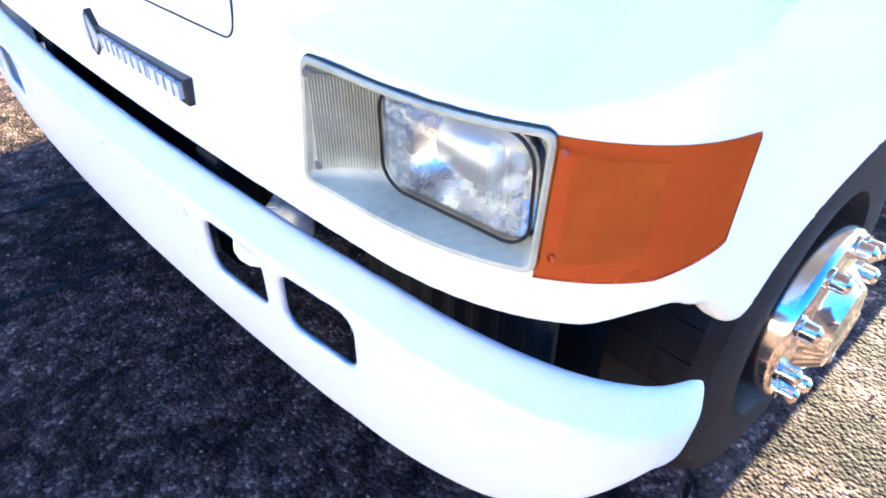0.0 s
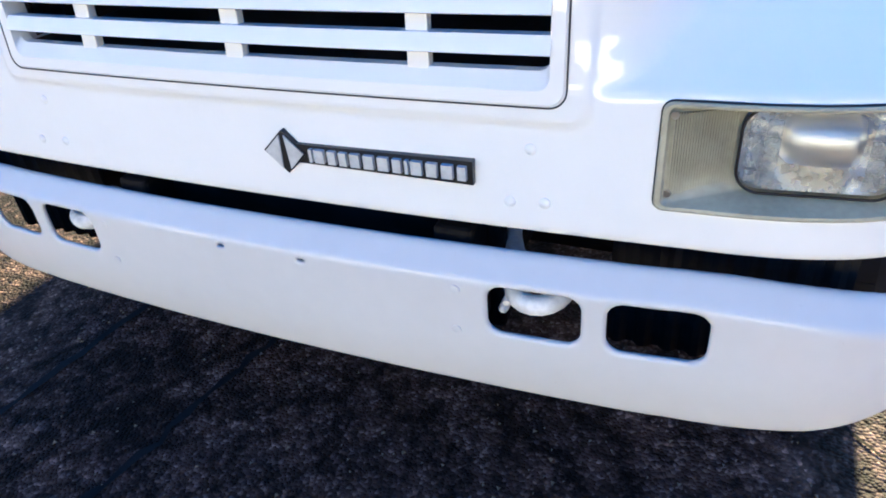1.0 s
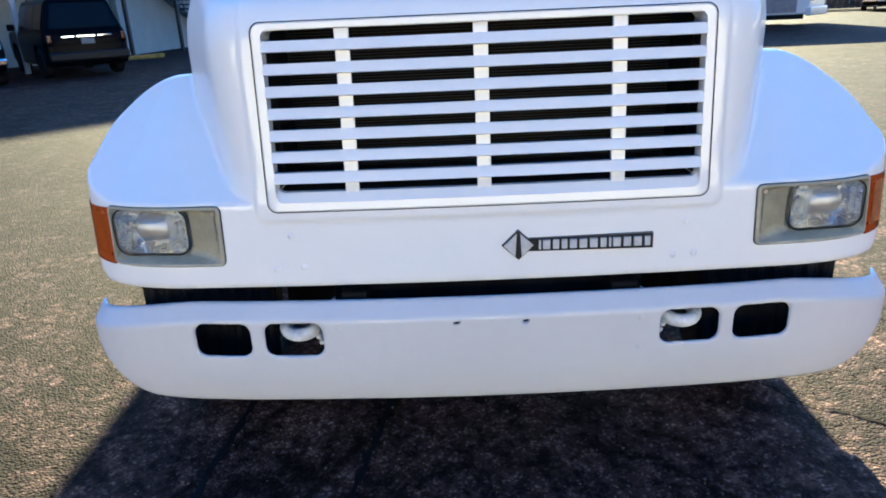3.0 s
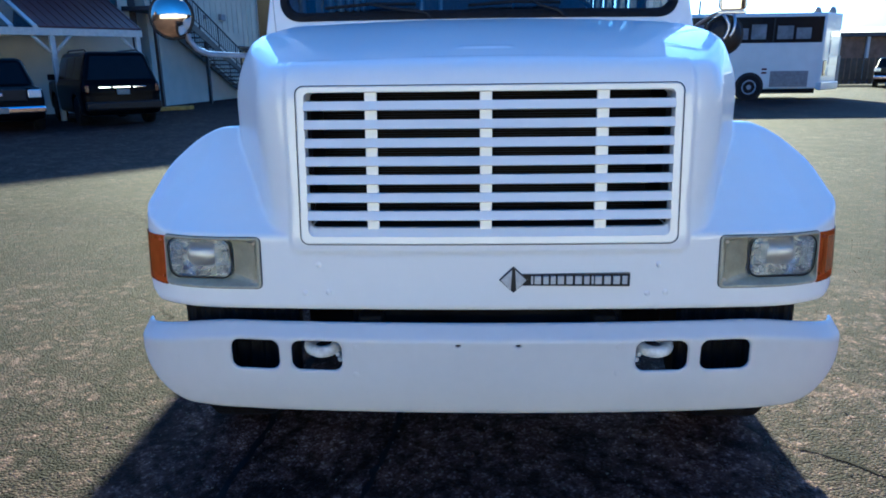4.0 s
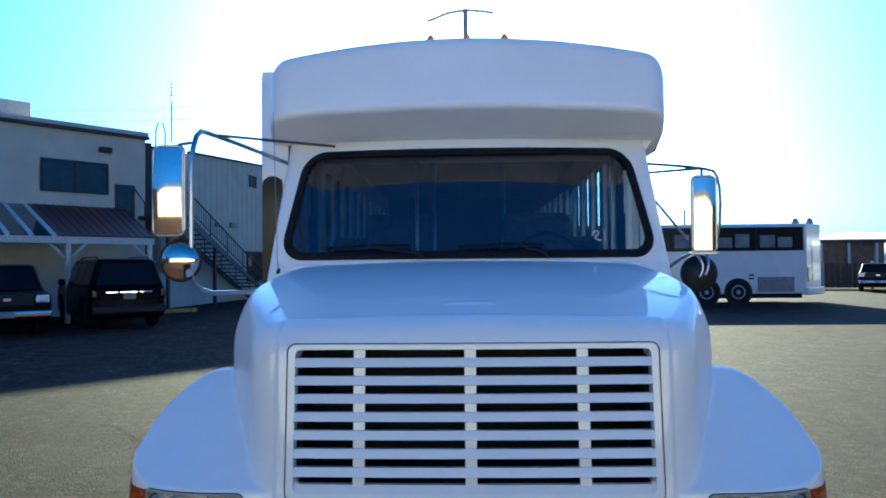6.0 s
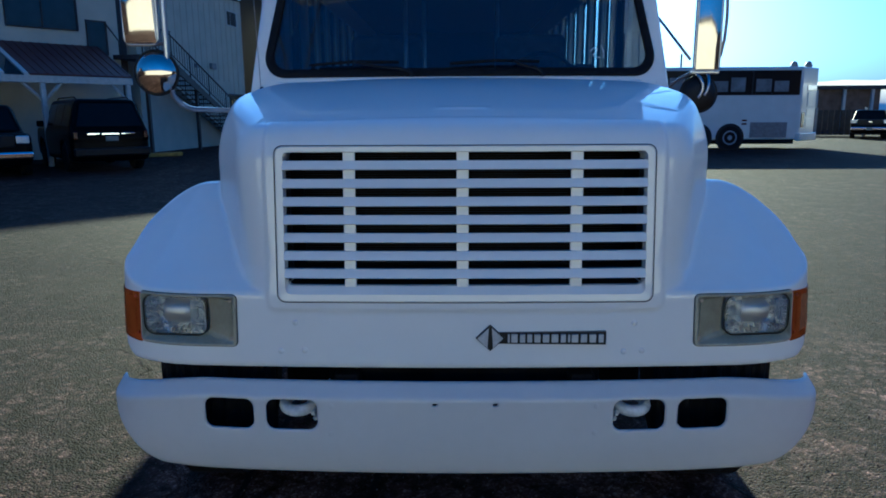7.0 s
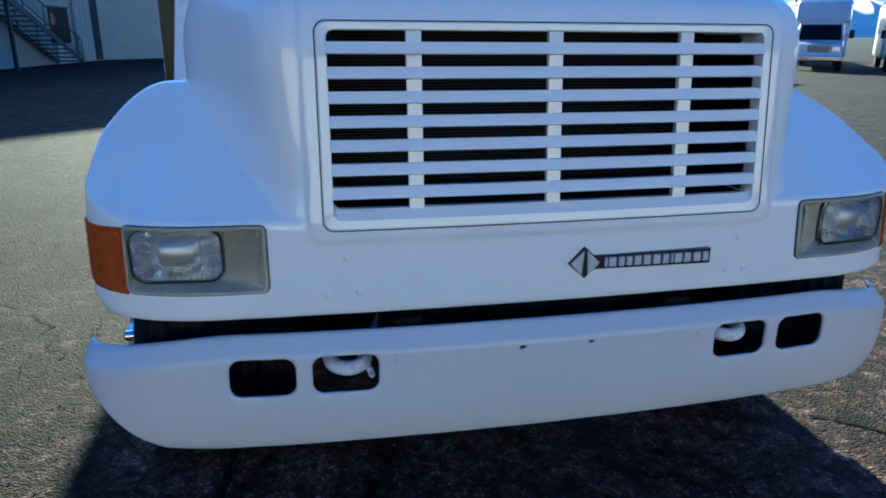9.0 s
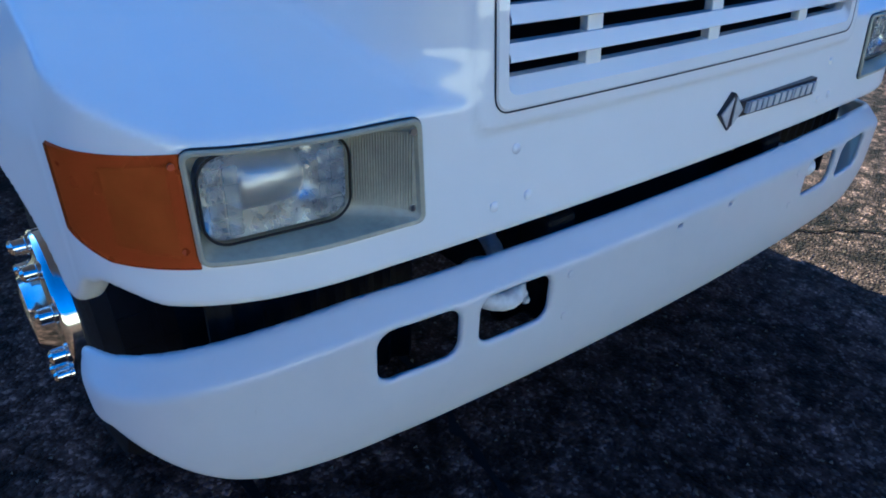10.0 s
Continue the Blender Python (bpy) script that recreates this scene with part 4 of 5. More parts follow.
def roof_field(x, y, z):
    a = np.abs(x)
    front = 1.70 + 0.06 * a**2 + 0.10 * (z - 2.6) - y
    under = (2.615 - 0.42 * (y - 1.72)) - z
    under = np.maximum(under, 2.50 - z)
    top = z - (3.045 - 0.105 * (a / 1.15) ** 2 - 0.02 * (y - 1.7) * 0)
    half = 1.125 + 0.195 * np.clip((y - 1.75) / 0.9, 0, 1)
    d = smax(smax(front, top, 0.09), a - half, 0.12)
    d = smax(d, under, 0.028)
    return np.maximum(d, y - 3.0)


roof = part("raised_roof", solid("raised_roof", roof_field, (-1.4, 1.62, 2.42), (1.4, 3.06, 3.2), 0.02), FIBRE, bus, "white fibreglass roof cap over the cab")
for x in (-0.2, 0.01, 0.225):
    lamp = part("marker_lamp", lathe_bm([(0.026, 0), (0.026, 0.012), (0.02, 0.03), (0.008, 0.045)], 14, "z", at=(x, 1.80, 3.015)), MARKER, roof, "amber roof marker lamp")
    part("base", lathe_bm([(0.034, -0.02), (0.034, 0.004), (0.028, 0.007)], 14, "z", at=(x, 1.80, 3.015)), GREY, lamp)

part("corner_lamp", lathe_bm([(0.02, 0), (0.02, 0.02), (0.012, 0.04), (0.004, 0.045)], 12, "z", at=(1.06, 2.3, 2.99)), MARKER, roof, "small amber lamp on the roof corner")


def body():
    # a box with true window openings along its sides
    L0, L1, W, T = 2.72, 9.6, 1.30, 0.05
    seen_before = set(bus.children)
    openings = [(3.05 + 0.54 * k, 3.05 + 0.54 * k + 0.40, 1.70, 2.62) for k in range(12)]
    ob = None
    for s in (-1, 1):
        bm = bmesh.new()
        holes = ([(2.86, 3.62, 0.75, 2.42)] if s < 0 else []) + [o for o in openings if not (s < 0 and o[0] < 3.7)]
        ys = sorted({L0, L1, *[v for o in holes for v in o[:2]]})
        for y0, y1 in zip(ys, ys[1:]):
            o = next((h for h in holes if h[0] <= y0 and h[1] >= y1), None)
            spans = [(0.45, 2.96)] if o is None else [(0.45, o[2]), (o[3], 2.96)]
            for z0, z1 in spans:
                box_bm((min(s * W, s * (W - T)), y0, z0), (max(s * W, s * (W - T)), y1, z1), bm=bm)
        wall = part("body_side", bm, PAINT, bus, "white bus side wall with square windows")
        ob = ob or wall
        for y0, y1, z0, z1 in holes:
            g = part("side_window", sheet_facing([(s * (W - 0.03), y, z) for y, z in ((y0, z0), (y1, z0), (y1, z1), (y0, z1))], (-s, 0, 0)), DIMMED_GLASS if s < 0 else TINTED, wall)
            g.visible_shadow = False
            part("window_rubber", tube_bm([(s * (W + 0.001), a, b) for a, b in rounded(y0, y1, z0, z1, 0.06)], 0.012, 6, True), RUBBER, wall)
    part("body_roof", sheet("body_roof", lambda u, v: (W * u, L0 + (L1 - L0) * v, 2.95 + 0.08 * (1 - u * u)), 16, 2, (-1, 1)), FIBRE, bus)
    part("ceiling_lining", box_bm((-W + T, L0, 2.86), (W - T, L1, 2.88)), LINING, bus)
    part("rear_lining", box_bm((-W + T, L1 - 0.02, 0.87), (W - T, L1 - 0.004, 2.86)), LINING, bus)
    part("body_back", box_bm((-W, L1, 0.45), (W, L1 + 0.05, 2.96)), PAINT, bus)
    part("body_floor", box_bm((-W, L0, 0.82), (W, L1, 0.87)), LINING, bus)
    for ob in set(bus.children) - seen_before:
        ob.location.x = -0.03
    part("cab_floor", box_bm((-1.05, 1.75, 0.95), (1.05, 2.74, 1.0)), LINING, bus)
    part("dashboard", box_bm((-1.02, 1.83, 1.0), (1.02, 2.15, 1.74), 0.05, 3), BLACK, bus)
    wheel_bm = tube_bm([(0.52 + 0.21 * math.cos(a), 2.3 + 0.05 * math.sin(a), 1.75 + 0.19 * math.sin(a)) for a in np.linspace(0, 2 * math.pi, 25)[:-1]], 0.013, 8, True)
    part("steering_wheel", wheel_bm, BLACK, bus)
    for s in (-1, 1):
        part("door_glass", sheet_facing([(s * 1.098, y, z) for y, z in ((1.9, 1.77), (2.70, 1.77), (2.70, 2.39), (2.24, 2.39))], (-s, 0, 0)), CLEAR, bus).visible_shadow = False
    # front panels between the cab and the wider body
    part("bulkhead", box_bm((-W - 0.03, 2.71, 2.6), (W - 0.03, 2.745, 3.0), 0.02), PAINT, bus)
    for s in (-1, 1):
        part("shoulder_panel", box_bm((min(s * 1.025, s * 1.248), 2.755, 0.5), (max(s * 1.025, s * 1.248), 2.79, 2.62)), PAINT, bus)
    part("quarter_window", prism_bm(rounded(-1.294, -1.165, 0.62, 2.31, 0.06), 2.19, 2.197), DARK_GLASS, bus, "dark narrow window beside the door")
    part("entry_panel", box_bm((-1.297, 2.2, 0.5), (-1.13, 2.24, 2.98)), PAINT, bus)
    part("entry_side", box_bm((-1.297, 2.241, 0.5), (-1.26, 2.7, 2.98)), PAINT, bus)
    part("quarter_window_backing", box_bm((-1.29, 2.198, 0.64), (-1.17, 2.1995, 2.29)), BLACK, bus)
    for x, y in ((-0.36, 2.9), (-0.24, 3.1), (0.3, 3.3)):
        part("grab_pole", tube_bm([(x, y, 0.87), (x, y, 2.86)], 0.016), STEEL, bus, "upright steel grab pole")
    for row in range(6):
        for x in (-0.98, -0.55, 0.55, 0.98):
            y = 3.5 + row * 0.85
            seat = part("passenger_seat", box_bm((x - 0.2, y, 1.25), (x + 0.2, y + 0.45, 1.37), 0.03), SEAT, bus)
            part("backrest", box_bm((x - 0.2, y + 0.42, 1.3), (x + 0.2, y + 0.53, 1.98), 0.04), SEAT, seat)
    for x in (-0.5, 0.52):
        seat = part("front_seat", box_bm((x - 0.25, 2.5, 1.3), (x + 0.25, 2.95, 1.43), 0.04), SEAT, bus, "dark high-backed front seat")
        part("backrest", box_bm((x - 0.25, 2.92, 1.35), (x + 0.25, 3.06, 2.12), 0.06, 3), SEAT, seat)


body()


# ---- mirrors ----
def mirror(head, disc, disc_mat, post, arms, bow, post_mat):
    x0, x1, y, z0, z1 = head
    m = part("mirror", prism_bm(rounded(x0, x1, z0, z1, 0.03), y - 0.02, y + 0.03, bevel=0.008), STEEL, bus, "tall chrome-backed side mirror on tube arms")
    part("mirror_back", sheet("mirror_back", lambda u, v: ((x0 + x1) / 2 + u * (x1 - x0) * 0.47, y - 0.022 - 0.012 * (1 - u * u) - bow * (1 - v * v), (z0 + z1) / 2 + v * (z1 - z0) * 0.485), 8, 16, (-1, 1), (-1, 1)), MIRROR_BACK, m)
    part("mirror_rim", tube_bm([(x, y - 0.012, z) for x, z in rounded(x0 - 0.002, x1 + 0.002, z0 - 0.002, z1 + 0.002, 0.032)], 0.008, 8, True), STEEL, m)
    (dx, dz, r) = disc
    part("spot_mirror", lathe_bm([(r, 0.02), (r * 0.98, 0.0), (r * 0.8, -0.02), (r * 0.45, -0.034), (r * 0.1, -0.038)], 32, "y", at=(dx, y, dz)), disc_mat, m, "round convex spot mirror")
    part("spot_rim", tube_bm([(dx + r * math.cos(a), y + 0.004, dz + r * math.sin(a)) for a in np.linspace(0, 2 * math.pi, 33)[:-1]], 0.007, 6, True), BLACK, m)
    part("mirror_post", tube_bm(post, 0.013 if post_mat is STEEL else 0.009, 10, rounds=2), post_mat, m)
    for a in arms:
        part("mirror_arm", tube_bm(a, 0.008, 8), ARM_METAL, m)
    return m


mirror((-1.513, -1.366, 1.16, 1.893, 2.318), (-1.390, 1.769, 0.098), MIRROR_BACK,
       [(-1.10, 1.70, 1.60), (-1.20, 1.5, 1.60), (-1.335, 1.16, 1.61), (-1.335, 1.16, 1.9), (-1.335, 1.16, 2.41), (-1.30, 1.4, 2.42), (-1.13, 2.2, 2.39)],
       [[(-1.25, 1.3, 2.40), (-0.79, 1.97, 2.455)], [(-1.335, 1.16, 2.34), (-1.40, 1.16, 2.33)], [(-1.335, 1.16, 1.90), (-1.40, 1.16, 1.89)]], 0.014, STEEL)
right_mirror = mirror((1.272, 1.400, 1.80, 1.800, 2.222), (1.307, 1.676, 0.098), BLACK,
       [(1.12, 2.2, 2.36), (1.326, 1.8, 2.275), (1.44, 1.8, 2.24), (1.42, 1.8, 1.80), (1.24, 1.8, 1.80), (1.10, 2.0, 1.62)],
       [[(1.11, 2.2, 2.30), (1.326, 1.8, 2.27)], [(1.12, 2.2, 2.2), (1.25, 1.8, 1.86)], [(1.33, 1.8, 2.27), (1.33, 1.8, 2.21)]], 0.004, ARM_METAL)
part("clamp_plate", box_bm((1.255, 1.775, 1.782), (1.405, 1.812, 1.797), 0.004), STEEL, right_mirror)
for bend in ([(1.285, 1.785, 1.785), (1.300, 1.756, 1.755), (1.316, 1.754, 1.715), (1.304, 1.756, 1.672), (1.290, 1.757, 1.655)], [(1.345, 1.785, 1.785), (1.346, 1.758, 1.735), (1.338, 1.757, 1.69), (1.322, 1.757, 1.668)]):
    part("clamp_bracket", tube_bm(bend, 0.008, 8, rounds=1), STEEL, right_mirror, "pale bent bracket across the spot mirror")
whip = part("whip_antenna", tube_bm([(-1.068, 1.72, 1.72), (-1.10, 1.75, 2.62)], 0.0018, 6), GREY, bus, "thin whip antenna on a black foot")
part("antenna_foot", lathe_bm([(0.017, -0.03), (0.017, 0.0), (0.011, 0.014), (0.006, 0.02)], 14, "z", at=(-1.062, 1.722, 1.705)), BLACK, whip)
part("corner_flange", prism_bm([(1.09, 2.40), (1.178, 2.54), (1.094, 2.525)], 2.15, 2.165), PAINT, bus, "small triangular flange under the roof corner")


def roof_antenna():
    a = part("roof_antenna", tube_bm([(0.01, 2.9, 3.05), (0.01, 2.9, 3.61)], 0.02), GREY, bus, "grey roof antenna with two curved arms")
    part("wing", tube_bm([(-0.27, 2.9, 3.535), (-0.12, 2.9, 3.595), (0.01, 2.9, 3.615), (0.12, 2.9, 3.605), (0.22, 2.9, 3.59)], 0.012), GREY, a)


roof_antenna()


# bolt covers on the nose and plugged holes in the bumper
for x, z in ((-0.547, 0.921), (-0.518, 0.831), (-0.595, 0.827), (0.545, 0.919), (0.512, 0.826), (0.570, 0.829)):
    part("bolt_cover", lathe_bm([(0.011, 0.004), (0.010, -0.001), (0.006, -0.004), (0.002, -0.005)], 14, "y", at=(x, float(nose_y(x, z)) + 0.0, z)), PAINT, bus)
for x, z in ((-0.43, 0.659), (-0.433, 0.563), (0.421, 0.661), (0.418, 0.569)):
    part("hole_plug", lathe_bm([(0.010, 0.004), (0.009, -0.001), (0.005, -0.002)], 14, "y", at=(x, float(bumper_y(x)) - 0.0005, z)), BUMPER_PAINT, bumper)


# ---- surroundings: materials ----
WALL = material("cream_stucco", (0.47, 0.46, 0.375), 0.9, vary=0.08, scale=1.2, fine=60, bump=0.002)
REAR_WALL = material("pale_render", (0.34, 0.33, 0.30), 0.9, vary=0.1, scale=1.0)
FENCE_WOOD = material("weathered_fence", (0.045, 0.042, 0.04), 0.9, vary=0.3, scale=4)
SHED_WALL = material("brown_cladding", (0.16, 0.11, 0.07), 0.85, vary=0.3, scale=2)
RIM_GREY = material("painted_rim", (0.32, 0.32, 0.33), 0.5, vary=0.15, scale=8)
ROOF_DARK = material("dark_roofing", (0.05, 0.05, 0.052), 0.85, vary=0.2, scale=3)
MAROON = material("maroon_metal_roof", (0.05, 0.014, 0.013), 0.55, vary=0.15, scale=3)
TIMBER = material("white_timber", (0.5, 0.5, 0.47), 0.7, vary=0.1, scale=10, bump=0.001)
IRON = material("black_iron", (0.015, 0.015, 0.017), 0.5, vary=0.3, scale=10)
CAR_BLACK = material("black_car_paint", (0.002, 0.002, 0.003), 0.3, vary=0.1, spec=0.05)
COACH_PAINT = material("coach_white", (0.62, 0.64, 0.63), 0.3, vary=0.05, scale=2, coat=0.4)
CURTAIN = material("grey_curtain", (0.2, 0.21, 0.22), 0.8, vary=0.3, scale=3)
PANE = material("office_pane", (0.03, 0.034, 0.038), 0.08, vary=0.2, scale=2)
CONCRETE = material("concrete", (0.32, 0.31, 0.29), 0.9, vary=0.15, scale=4, bump=0.003)
YELLOW = material("yellow_kerb_paint", (0.5, 0.32, 0.04), 0.7, vary=0.25, scale=8)
RED_LENS = material("red_lens", (0.05, 0.004, 0.004), 0.2, vary=0.1, scale=20)
LAMP_GLASS = material("lamp_glass", (0.7, 0.72, 0.75), 0.1, 0.3, vary=0.1, scale=30)
PLATE = material("plate_bar", (0.2, 0.2, 0.19), 0.5, vary=0.1, scale=20)
BUSH = material("dry_leaves", (0.2, 0.19, 0.035), 0.8, vary=0.4, scale=3)
BARK = material("bark", (0.09, 0.065, 0.045), 0.9, vary=0.3, scale=15, bump=0.004)
# the distance haze is put into the hills' pale base colour
HILL = material("haze_pale_hills", (0.85, 0.8, 0.7), 1.0, vary=0.08, scale=0.01, fine=0.1)
TAR = material("tar_seal", (0.012, 0.012, 0.013), 0.9, vary=0.3, scale=10, bump=0.001, spec=0.1)
CRACK = material("open_crack", (0.007, 0.006, 0.005), 0.95, vary=0.3, scale=30, spec=0.05)


def place(ob, x, y, degrees):
    ob.matrix_world = pose(x, y, 0, 0, 0, degrees)
    return ob


def road_wheel(parent, x, y, r=0.4, w=0.26, rim=STEEL):
    s = 1 if x > 0 else -1
    t = part("wheel", lathe_bm([(r * 0.6, -w / 2), (r * 0.93, -w / 2), (r, -w * 0.35), (r, w * 0.35), (r * 0.93, w / 2), (r * 0.6, w / 2)], 28, "x", at=(x, y, r)), RUBBER, parent)
    part("rim", lathe_bm([(r * 0.62, s * w * 0.42), (r * 0.58, s * w * 0.5), (r * 0.5, s * w * 0.3), (r * 0.2, s * w * 0.36), (r * 0.12, s * w * 0.45)], 24, "x", at=(x, y, r)), rim, t)


for side in (-1, 1):
    road_wheel(bus, side * 1.05 - 0.03, 7.2, 0.47, 0.44, CHROME)


# ---- black estate car and pickup ----
def car(name, label, L, W, H, cabin, hood_z, at, degrees, face):
    """A car along its own y, its nose towards +y. cabin: where the roof begins and ends, as parts of the length from the tail."""
    c = empty(name, (0, 0, 0), label, "car")
    c0, c1 = -L / 2 + L * cabin[0], -L / 2 + L * cabin[1]

    def field(x, y, z):
        a = np.abs(x)
        low = smax(smax(a - W / 2 + 0.06 * np.abs(z - 0.8), np.abs(y) - L / 2 + 0.08 * np.abs(z - 0.6), 0.25), np.maximum(z - hood_z, 0.3 - z), 0.12)
        top = smax(a - (W / 2 - 0.02) + 0.28 * np.clip(z - hood_z + 0.1, 0, 2), np.maximum(c0 + 0.28 * (z - hood_z) - y, y - c1 + 0.75 * (z - hood_z)), 0.12)
        top = smax(smax(top, z - H, 0.12), hood_z - 0.3 - z, 0.02)
        d = smin(low, top, 0.05)
        for wy in (-L * 0.29, L * 0.31):
            d = np.maximum(d, -np.maximum(np.sqrt((y - wy) ** 2 + (z - 0.4) ** 2) - 0.47, W / 2 - 0.3 - a))
        return d

    part("body", solid(name, field, (-W / 2 - 0.1, -L / 2 - 0.1, 0.2), (W / 2 + 0.1, L / 2 + 0.1, H + 0.1), 0.05), CAR_BLACK, c)
    for wy in (-L * 0.29, L * 0.31):
        for s in (-1, 1):
            road_wheel(c, s * (W / 2 - 0.14), wy, 0.4)
    gz0, gz1 = hood_z + 0.06, H - 0.13
    back = lambda z: c0 + 0.28 * (z - hood_z)
    part("rear_window", mesh_of("rear_window", [(sx * (W / 2 - 0.17 - 0.28 * (z - hood_z)), back(z) - 0.02, z) for sx, z in ((-1, gz0), (1, gz0), (1, gz1), (-1, gz1))], [(0, 1, 2, 3)]), DARK_GLASS, c)
    front = lambda z: c1 - 0.75 * (z - hood_z)
    part("windscreen", mesh_of("windscreen", [(sx * (W / 2 - 0.17 - 0.28 * (z - hood_z)), front(z) + 0.03, z) for sx, z in ((-1, gz0), (1, gz0), (1, gz1), (-1, gz1))], [(0, 1, 2, 3)]), DARK_GLASS, c)
    n = 3
    for s in (-1, 1):
        for k in range(n):
            y0 = c0 + 0.25 + (c1 - c0 - 0.9) * k / n
            y1 = c0 + 0.19 + (c1 - c0 - 0.9) * (k + 1) / n
            half = lambda z: W / 2 + 0.006 - 0.28 * (z - hood_z + 0.1)
            part("side_window", mesh_of("side_window", [(s * half(z), y, z) for y, z in ((y0, gz0), (y1, gz0), (y1, gz1), (y0, gz1))], [(0, 1, 2, 3)]), DARK_GLASS, c)
    g = -L / 2 if face == "tail" else L / 2
    if face == "tail":
        for x0, x1 in ((-0.62, -0.3), (-0.26, 0.2), (0.25, 0.6)):
            part("chrome_strip", box_bm((x0, g - 0.03, 1.03), (x1, g + 0.08, 1.08), 0.012), CHROME, c)
        for s in (-1, 1):
            part("tail_lamp", box_bm((s * 0.9 - 0.05, g - 0.01, 0.92), (s * 0.9 + 0.05, g + 0.15, 1.12), 0.02), RED_LENS, c)
        part("plate", box_bm((-0.16, g - 0.035, 0.86), (0.16, g + 0.08, 1.0), 0.005), PLATE, c)
        part("rear_bumper", box_bm((-W / 2 + 0.05, g - 0.1, 0.45), (W / 2 - 0.05, g + 0.15, 0.68), 0.05, 3), BLACK, c)
        for s in (-1, 1):
            part("roof_rail", tube_bm([(s * 0.68, c0 + 0.5, H - 0.01), (s * 0.68, c0 + 0.7, H + 0.05), (s * 0.68, c1 - 1.2, H + 0.05), (s * 0.68, c1 - 1.0, H - 0.01)], 0.018), BLACK, c)
            part("wing_mirror", box_bm((s * 1.12 - 0.1, c1 - 0.5, hood_z + 0.02), (s * 1.12 + 0.1, c1 - 0.38, hood_z + 0.2), 0.03), CAR_BLACK, c)
    else:
        part("grille", box_bm((-0.6, g - 0.12, 0.78), (0.6, g + 0.02, 1.08), 0.03), BLACK, c)
        part("emblem", box_bm((-0.09, g + 0.0, 0.9), (0.09, g + 0.035, 1.0), 0.02), CHROME, c)
        part("chrome_bumper", box_bm((-W / 2 + 0.02, g - 0.15, 0.48), (W / 2 - 0.02, g + 0.1, 0.66), 0.05, 3), CHROME, c)
        part("plate", box_bm((-0.16, g + 0.09, 0.5), (0.16, g + 0.115, 0.64), 0.005), PLATE, c)
        for s in (-1, 1):
            part("headlamp", box_bm((s * 0.78 - 0.15, g - 0.16, 0.86), (s * 0.78 + 0.15, g + 0.0, 1.06), 0.03), LAMP_GLASS, c)
    return place(c, *at, degrees)


car("estate_car", "black four-wheel-drive estate car parked nose in", 5.2, 2.05, 2.0, (0.02, 0.78), 1.2, (-11.1, 18.9), 40, "tail")
car("pickup_truck", "black pickup truck with a chrome front bumper", 5.3, 2.0, 1.85, (0.3, 0.72), 1.12, (-13.1, 16.9), 217, "nose")

# ---- the two-storey office building ----
F1, E1, N1 = Vector((-12.4, 25.2, 0)), Vector((-0.646, -0.763, 0)), Vector((0.763, -0.646, 0))
G0, E2, N2 = Vector((-12.2, 29.7, 0)), Vector((0.129, 0.992, 0)), Vector((0.992, -0.129, 0))
office = empty("office_building", (0, 0, 0), "cream two-storey office building with dark roof edge", "building")


def along(origin, e, n):
    """A frame on a facade: x along it, y out of it, z up."""
    return Matrix((Vector((e.x, n.x, 0, origin.x)), Vector((e.y, n.y, 0, origin.y)), Vector((0, 0, 1, 0)), Vector((0, 0, 0, 1))))


def moved(bm, m):
    bm.transform(m)
    bmesh.ops.recalc_face_normals(bm, faces=bm.faces)
    return bm


M1, M2 = along(F1, E1, N1), along(G0, E2, N2)
part("wall_block", moved(box_bm((0.5, -9, 0), (16, 0, 6.85)), M1), WALL, office)
# the recess's shade is put into its black colour
part("corner_recess", moved(box_bm((0.0, -9, 0), (0.497, -0.5, 6.85)), M1), IRON, office, "recess between the two blocks with its shade painted black")


def rising(bm, base):
    """Lets the upper edge of a wing piece rise along the wing."""
    for v in bm.verts:
        if v.co.z > base:
            v.co.z += 0.066 * (v.co.x + 2.0)
    return bm


part("wing_wall", moved(rising(box_bm((-3.6, -8, 0), (10.1, 0, 6.85)), 3.0), M2), WALL, office)
for k in range(24):
    x = -3.3 + 0.56 * k
    part("siding_rib", moved(box_bm((x, 0.0, 3.2 if x < 5 else 0.1), (x + 0.05, 0.02, 6.8 + 0.066 * (x + 2.0))), M2), WALL, office)
part("roof_edge", moved(box_bm((0.38, -9.1, 6.86), (16.1, 0.18, 6.97), 0.02), M1), ROOF_DARK, office)
part("parapet_cap", moved(box_bm((0.41, -9.05, 6.98), (16.05, 0.14, 7.14), 0.02), M1), WALL, office)
part("wing_roof_edge", moved(rising(box_bm((-3.7, -8.1, 6.86), (10.2, 0.12, 6.94), 0.02), 3.0), M2), ROOF_DARK, office)
part("roof_unit", moved(box_bm((4.2, -3.2, 7.15), (6.6, -1.3, 7.95), 0.04), M1), TIMBER, office)


def facade_window(m, x0, x1, z0, z1, panes=2, frame_mat=None):
    w = part("window", moved(box_bm((x0, 0.004, z0), (x1, 0.02, z1)), m), PANE, office)
    for a, b, c, d in ((x0 - 0.05, x1 + 0.05, z0 - 0.06, z0), (x0 - 0.05, x1 + 0.05, z1, z1 + 0.06), (x0 - 0.06, x0, z0, z1), (x1, x1 + 0.06, z0, z1)):
        part("window_frame", moved(box_bm((a, 0.002, c), (b, 0.06, d)), m), frame_mat or IRON, w)
    for k in range(1, panes):
        x = x0 + (x1 - x0) * k / panes
        part("mullion", moved(box_bm((x - 0.03, 0.002, z0), (x + 0.03, 0.05, z1)), m), IRON, w)


